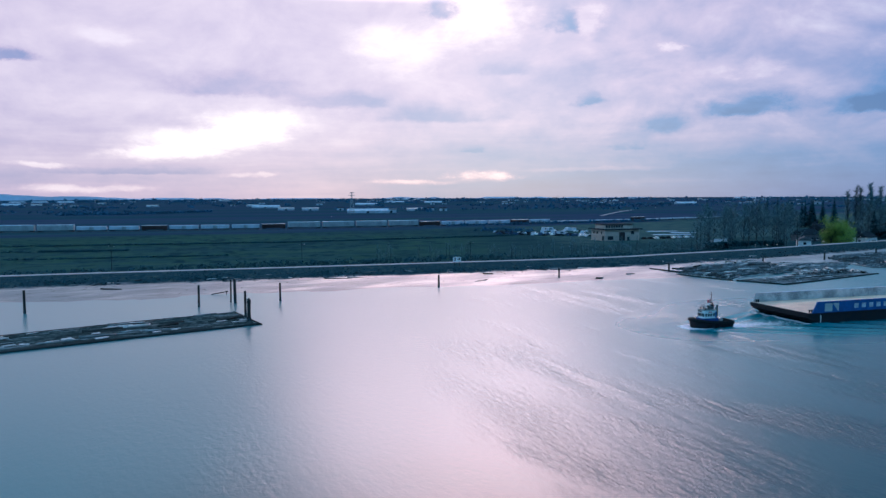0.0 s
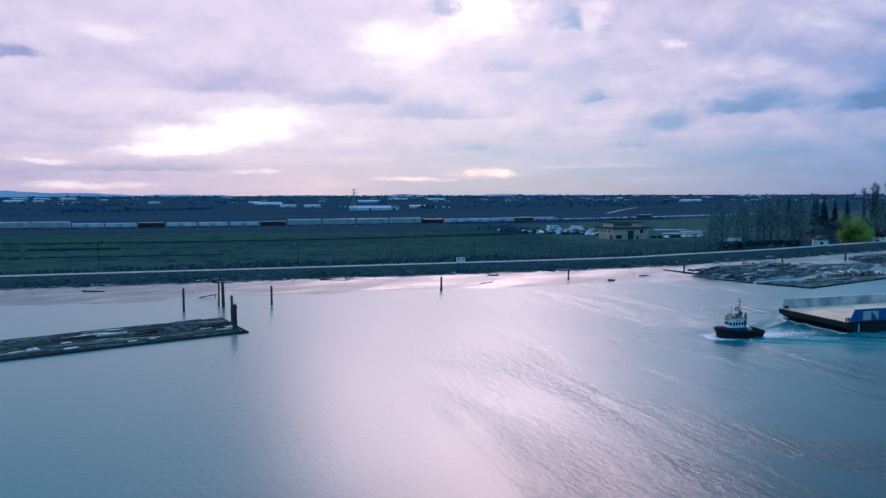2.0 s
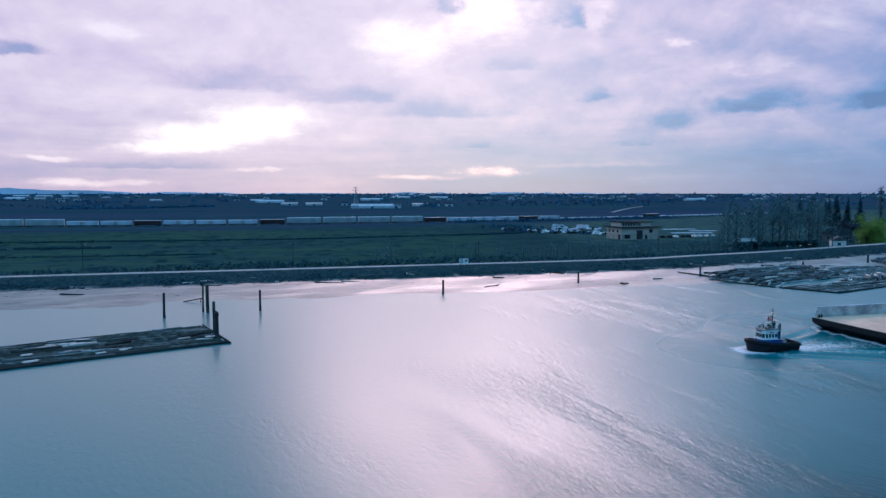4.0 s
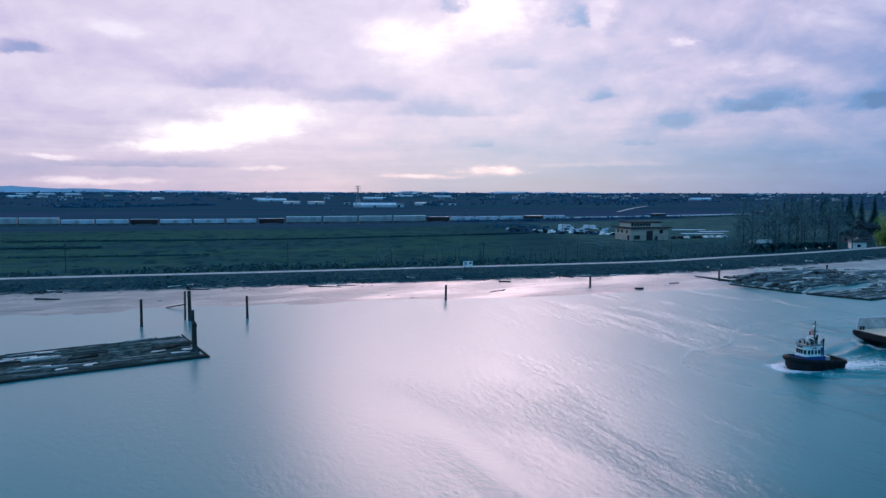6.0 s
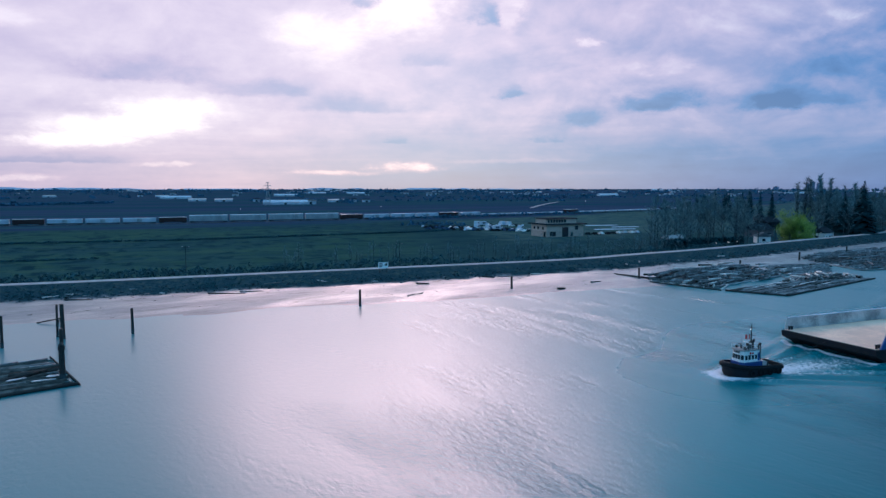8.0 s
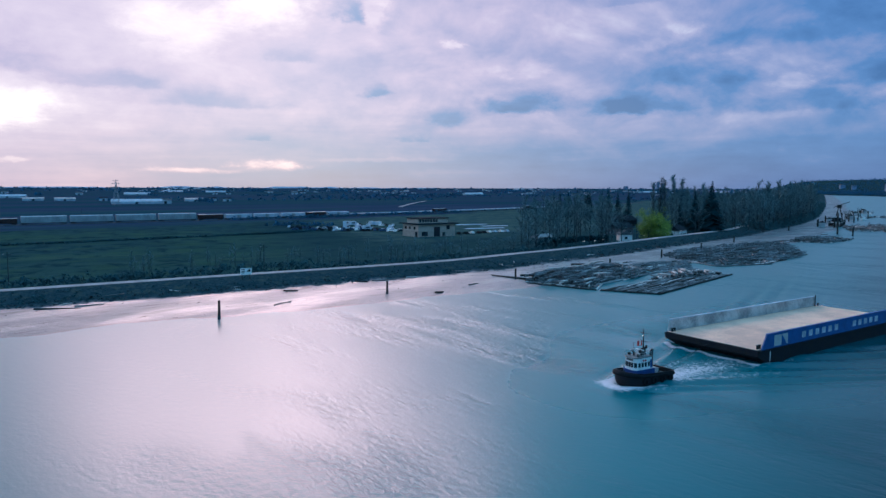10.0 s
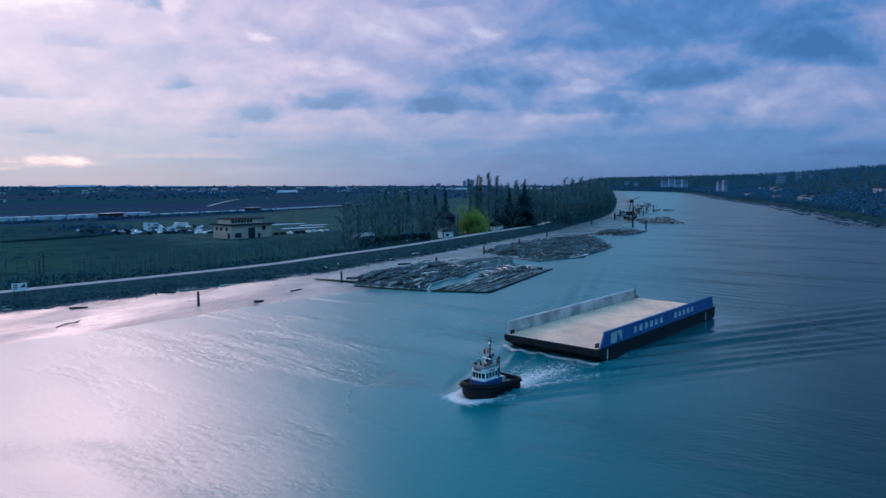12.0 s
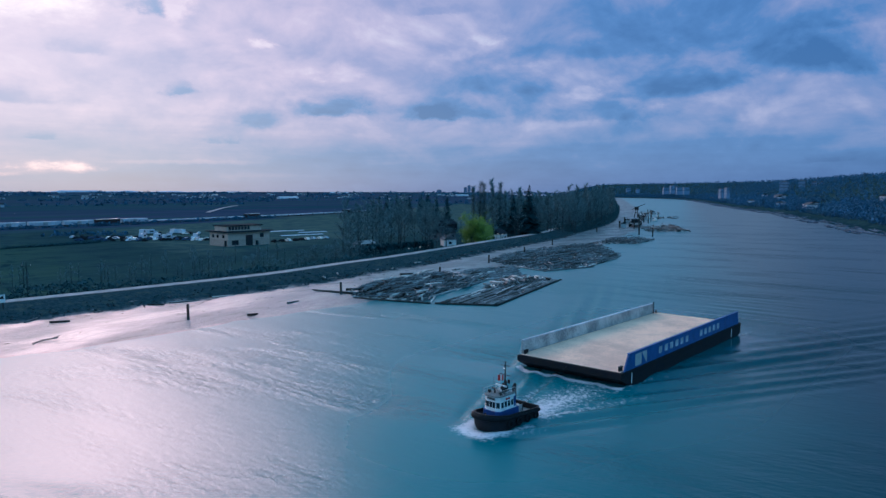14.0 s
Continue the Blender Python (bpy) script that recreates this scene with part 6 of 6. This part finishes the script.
def make_barn(w, d, h, wall, roof, label):
    o = thing("farm_building", label, "farm building", Matrix(), "farm buildings on the plain")
    part("wall", Geo().box(-w / 2, -d / 2, 0, w / 2, d / 2, h), wall, o)
    part("roof", Geo().gable(-w / 2, -d / 2, w / 2, d / 2, h + 0.02, h + d * 0.22, 0.6), roof, o)
    part("door", Geo().box(-2, -d / 2 - 0.12, 0, 2, -d / 2 + 0.05, h * 0.75), ROOF_DARK, o)
    return o


def plain_z(x, y):
    """Height of the plain, which rises gently far inland."""
    return float(np.interp(math.hypot(x, y), *PLAIN))


BARNS = [make_barn(34, 12, 3.5, CAR_WHITE, CAR_GREY, "long white farm shed on the plain"), make_barn(18, 12, 5, CAR_WHITE, ROOF_GREY, "grey barn on the plain"), make_barn(14, 10, 4.5, CAR_WHITE, ROOF_DARK, "white farmhouse with a dark roof"),
         make_barn(70, 18, 3.5, CAR_WHITE, CAR_WHITE, "long pale greenhouse on the plain")]
spots = [(-100, 1205, 3, 4), (-60, 1210, 1, 4), (-415, 1815, 3, 0), (30, 2780, 3, 0), (-1740, 3000, 3, -8), (-1650, 3010, 3, -8), (-1560, 3050, 3, -6), (-300, 1500, 0, 10), (-245, 1480, 0, 10), (-180, 1470, 2, 8), (-20, 1380, 0, 5), (35, 1370, 2, 6),
         (10, 1400, 2, 3), (-520, 2100, 0, 0), (-350, 2300, 1, 0)]
for i in range(150):
    head, far = radians(rng.uniform(-36, 38)), rng.uniform(2100, 4500)
    spots.append((far * math.sin(head), far * math.cos(head), rng.choice((0, 1, 2, 2, 2, 2, 1, 3)), rng.uniform(-20, 30)))
used = set()
for x, y, kind, turn in spots:
    m = pose(x, y, plain_z(x, y), 0, 0, turn)
    if kind in used:
        copy_thing(BARNS[kind], m)
    else:
        BARNS[kind].matrix_basis = m
        used.add(kind)

belts = Geo()
for i in range(70):
    head, far = radians(rng.uniform(-38, 44)), rng.uniform(1300, 3400)
    x, y = far * math.sin(head), far * math.cos(head)
    a, ln = radians(rng.choice((rng.gauss(8, 6), rng.gauss(8, 6), rng.gauss(98, 6)))), rng.uniform(60, 420)
    for _ in range(int(ln / 9)):
        t = rng.uniform(-0.5, 0.5) * ln
        r = rng.uniform(2.5, 6.0)
        belts.clump((x + t * math.cos(a), y + t * math.sin(a), plain_z(x, y) + r * 0.6), r, rng, 9, 0.8, 0.6)
single("field_tree_belts", belts, HAZED_WOODS, "dark belts of trees between distant fields, blued by painted haze", "tree belt", kind="stuff")
ring = Geo()
for _ in range(4200):
    head, far = radians(rng.uniform(-44, 50)), rng.uniform(3300, 4600)
    if noise.noise(Vector((head * 14, far * 0.0012, 5))) < -0.12:
        continue
    r = rng.uniform(4, 10) * (1.5 if rng.random() < 0.12 else 1.0)
    ring.clump((far * math.sin(head), far * math.cos(head), plain_z(0, far) - 3.5 + r * 0.5), r * 0.9, rng, 8, 0.7, 0.7)
single("horizon_woods", ring, HAZED_WOODS, "uneven dark line of woods along the horizon, blued by painted haze", "woods", kind="stuff")

hills = Geo()
count = 90
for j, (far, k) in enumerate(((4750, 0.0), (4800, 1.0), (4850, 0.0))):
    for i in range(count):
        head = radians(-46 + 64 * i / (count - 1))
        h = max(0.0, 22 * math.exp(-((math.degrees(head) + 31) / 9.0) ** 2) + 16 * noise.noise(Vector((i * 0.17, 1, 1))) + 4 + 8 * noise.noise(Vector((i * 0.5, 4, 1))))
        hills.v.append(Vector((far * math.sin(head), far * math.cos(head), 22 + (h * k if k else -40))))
hills.f = [(r * count + i, r * count + i + 1, (r + 1) * count + i + 1, (r + 1) * count + i) for r in range(2) for i in range(count - 1)]
single("far_hills", hills, HAZE_HILL, "low wooded hills on the horizon, paled by painted haze", "hills", kind="structure", smooth=True)


def make_pylon():
    o = thing("transmission_pylon", "tall lattice power pylon far across the fields", "pylon", pose(-120, 1133, 1.2, 0, 0, 20))
    legs = Geo()
    def half(z):
        return 4.2 - 3.3 * min(1, z / 26.0)
    for sx in (-1, 1):
        for sy in (-1, 1):
            legs.tube((sx * half(0), sy * half(0), 0), (sx * half(26), sy * half(26), 26), 0.28, 0.22, 5).tube((sx * half(26), sy * half(26), 26), (sx * 0.4, sy * 0.4, 36), 0.22, 0.16, 5)
    part("legs", legs, CAR_GREY, o)
    web = Geo()
    z = 0.0
    while z < 26:
        n2 = z + 3.2
        for s in (-1, 1):
            web.tube((-half(z), s * half(z), z), (half(n2), s * half(n2), n2), 0.1, n=4).tube((half(z), s * half(z), z), (-half(n2), s * half(n2), n2), 0.1, n=4)
            web.tube((s * half(z), -half(z), z), (s * half(n2), half(n2), n2), 0.1, n=4)
        z = n2
    part("lattice", web, CAR_GREY, o)
    for z, w in ((25, 7.5), (30, 6.0), (34, 4.5)):
        part("crossarm", Geo().tube((-w, 0, z), (0, 0, z + 1.2), 0.2, n=5).tube((w, 0, z), (0, 0, z + 1.2), 0.2, n=5).tube((-w, 0, z), (w, 0, z), 0.2, n=5), CAR_GREY, o)


make_pylon()

# ---- the far bank ----
def bank_point(i, d):
    p = far_toe[i] + far_n[i] * d
    return float(p[0]), float(p[1]), float(np.interp(d, [a for a, _ in OTHER], [b for _, b in OTHER]))


seen = [i for i in range(len(far_toe)) if far_toe[i][0] > 480]
woods = Geo()
for _ in range(13000):
    i, d = rng.choice(seen), rng.choice((rng.uniform(6, 70), rng.uniform(6, 240), rng.uniform(6, 420)))
    x, y, z = bank_point(i, d)
    r = rng.uniform(1.3, 2.8) * (1.25 if d < 80 else 1.0) * (1.5 if d > 230 and rng.random() < 0.4 else 1.0)
    if noise.noise(Vector((x * 0.006, y * 0.006, 3))) > 0.42 and d > 30:
        continue
    woods.clump((x, y, z + r * 1.0), r * 1.2, rng, 14, 1.1, 0.45)
    woods.clump((x, y, z + r * 2.0), r * 0.7, rng, 8, 1.3, 0.45)
single("far_bank_woods", woods, HAZED_SLOPE, "dark wooded slope on the far bank, haze painted into its blue", "woods", kind="stuff")
line = Geo()
for _ in range(1500):
    i = rng.choice(seen)
    d = rng.uniform(-26, 2)
    x, y, _ = bank_point(i, d)
    a = rng.gauss(0.66, 0.35)
    ln = rng.uniform(3, 7)
    line.tube((x - ln * math.cos(a), y - ln * math.sin(a), 0.25), (x + ln * math.cos(a), y + ln * math.sin(a), 0.35 + rng.uniform(0, 0.6)), 0.4, n=5)
single("far_bank_logs", line, surface("far_log_booms", (0.15, 0.20, 0.27), 0.9, 0.5, 0.2, island=0.6), "pale log booms lying along the far bank", "log booms", kind="stuff")


def make_tower(x, y, z, w, d, storeys, label, turn):
    o = thing("apartment_tower", label, "apartment building", pose(x, y, z, 0, 0, turn), "apartment blocks on the slope")
    h = storeys * 3.0
    part("wall", Geo().box(-w / 2, -d / 2, -14, w / 2, d / 2, h), HAZED_TOWER, o)
    part("roof", Geo().box(-w / 2, -d / 2, h, w / 2, d / 2, h + 0.6).box(-w * 0.2, -d * 0.2, h + 0.6, w * 0.2, d * 0.2, h + 2), ROOF_GREY, o)
    band = Geo().box(-w / 2 - 0.06, -d / 2 - 0.06, 0, w / 2 + 0.06, d / 2 + 0.06, 0.8).mesh("window_band", GLASS)
    for s in range(storeys):
        part("window_band", band, None, o, m=pose(0, 0, s * 3.0 + 1.0))


def ray_spot(head, far):
    """A place at a heading and distance from the middle of the river."""
    return 3.0 + far * math.sin(radians(head)), 66.0 + far * math.cos(radians(head))


for head, far, z, w, d, s, turn in ((59.7, 1600, 23, 20, 16, 8, 20), (60.85, 1620, 23, 10, 12, 9, 25), (61.65, 1600, 23, 5, 8, 8, 15), (62.1, 1620, 23, 5, 8, 8, 30),
                                    (51.5, 2950, 31, 22, 14, 4, -35), (52.0, 2880, 33, 18, 14, 6, -35), (52.5, 2800, 30, 24, 14, 5, -35), (53.0, 2680, 31, 20, 14, 4, -35), (55.5, 1850, 25, 12, 12, 3, -30), (55.85, 1800, 25, 8, 12, 4, -30), (48.7, 3400, 34, 22, 14, 3, -35), (49.4, 3300, 34, 16, 14, 2, -35)):
    x, y = ray_spot(head, far)
    make_tower(x, y, z, w, d, s, "pale apartment block on the wooded slope", turn)
for i in range(14):
    j = rng.choice([k for k in seen if far_toe[k][0] < 2100])
    hx, hy, hz = bank_point(j, rng.uniform(20, 130))
    copy_thing(BARNS[rng.choice((1, 2))], pose(hx, hy, hz + 2.0, 0, 0, rng.uniform(20, 60)))
for head, far, z in ((57.5, 1130, 12), (62.5, 900, 10), (64.0, 800, 9), (61.0, 1050, 12)):
    x, y = ray_spot(head, far)
    make_street_lamp(x, y, z, 10)

for head, far, w, s in ((35.65, 4300, 14, 11), (35.95, 4350, 13, 15), (36.3, 4300, 15, 12), (33.5, 4400, 20, 6)):
    x, y = ray_spot(head, far)
    make_tower(x, y, 19, w, w, s, "pale city tower block on the hazy horizon", 15)

# trees further along the near bank and a timber dock
for i in range(170):
    x = rng.uniform(322, 760)
    px, py, _ = along(x, rng.uniform(9, 80))
    plant(rng.choice(WOOD), px, py, 1.0, rng.uniform(0.8, 1.25), "leafless tree in the woods further along the dyke", group="woods along the dyke")


for i in range(60):
    x = rng.uniform(318, 560)
    px, py, _ = along(x, rng.uniform(3, 14))
    plant(rng.choice(WOOD), px, py, 1.5, rng.uniform(0.9, 1.5), "leafless tree at the edge of the woods by the water", group="woods along the dyke", wide=0.8)


def make_dock():
    px, py, t = along(428, -22)
    o = thing("timber_dock", "old timber dock on dark piles with a small gantry", "dock", pose(px, py, 0, 0, 0, t))
    part("deck", Geo().box(-26, -4, 2.6, 22, 4, 3.1), BARK, o)
    pile = Geo().tube((0, 0, -2), (0, 0, 3.6), 0.35, n=8).mesh("pile", PILE)
    for i in range(9):
        for y in (-3.6, 3.6):
            part("pile", pile, None, o, m=pose(-25 + i * 5.8, y, 0))
    part("shed", Geo().box(-14, -2.6, 3.1, -4, 2.6, 6.0), ROOF_DARK, o)
    part("shed_roof", Geo().gable(-14, -2.6, -4, 2.6, 6.0, 7.4, 0.4), CAR_GREY, o)
    g = Geo()
    for x in (8, 14):
        for y in (-2.5, 2.5):
            g.tube((x, y, 3.1), (11, 0, 15), 0.3, 0.2, 6)
    part("gantry", g.tube((11, 0, 14.5), (24, -6, 17), 0.3, 0.2, 6).tube((11, 0, 14.8), (3, 3, 13), 0.25, n=6).box(9.5, -1.5, 12.5, 12.5, 1.5, 15), DARK_METAL, o)


make_dock()
def make_float(x, d, long, label):
    px, py, t = along(x, d)
    o = thing("floating_dock", label, "dock", pose(px, py, 0, 0, 0, t + 6), "docks along the bank")
    part("pontoon", Geo().box(-long / 2, -2.2, -0.4, long / 2, 2.2, 0.7, 0.1), GREY_STEEL, o, "low grey pontoon")
    for i in range(4):
        part("pile", Geo().tube((-long / 2 + 1 + i * (long - 2) / 3, 2.5, -2), (-long / 2 + 1 + i * (long - 2) / 3, 2.5, 4.5 + i % 2), 0.35, 0.3, 8), PILE, o)
    shed = part("boat_shed", Geo().box(-long * 0.3, -1.8, 0.7, long * 0.05, 1.8, 3.6), CAR_GREY, o, "grey boat shed")
    part("roof", Geo().gable(-long * 0.3, -1.8, long * 0.05, 1.8, 3.6, 4.6, 0.3), ROOF_DARK, shed)


def make_boat(x, d, turn, label):
    px, py, t = along(x, d)
    o = thing("moored_boat", label, "boat", pose(px, py, 0, 0, 0, t + turn), "boats by the docks")
    out = hull_outline(9.0, 3.2)
    part("hull", Geo().prism([(a * 0.85, b * 0.8) for a, b in out], -0.4, 1.2, top=out), WHITE, o, "white hull")
    cabin = part("cabin", Geo().box(-1.8, -1.1, 1.2, 2.0, 1.1, 2.9, 0.2), WHITE, o)
    part("window", Geo().box(-1.4, -1.06, 2.0, 1.5, 1.06, 2.5), GLASS, cabin)


for x, d, long in ((398, -16, 18), (520, -26, 30), (590, -30, 36), (660, -40, 40), (455, -14, 22)):
    make_float(x, d, long, "low grey floating dock with a boat shed and piles")
for x, d, turn in ((510, -36, 10), (545, -30, 95), (600, -44, 4), (640, -30, 60)):
    make_boat(x, d, turn, "small white boat moored by the docks")
for x, d, h in ((470, -30, 6), (480, -26, 6), (500, -32, 6.5), (512, -20, 6), (395, -24, 6), (405, -12, 5), (540, -40, 7), (548, -34, 7)):
    px, py, _ = along(x, d)
    make_pile(px, py, h, 0.42, 100 + int(x))

edge = Geo()
for _ in range(1500):
    x, d = rng.uniform(318, 900), rng.uniform(-1, 14)
    px, py, _ = along(x, d)
    edge.clump((px, py, bank_z(d) + rng.uniform(0.2, 5.5) * rng.random()), rng.uniform(0.8, 2.2), rng, 14, 1.0, 0.4)
single("bank_thicket", edge, SCRUB, "dense dark thicket down to the water's edge", "thicket", kind="stuff")
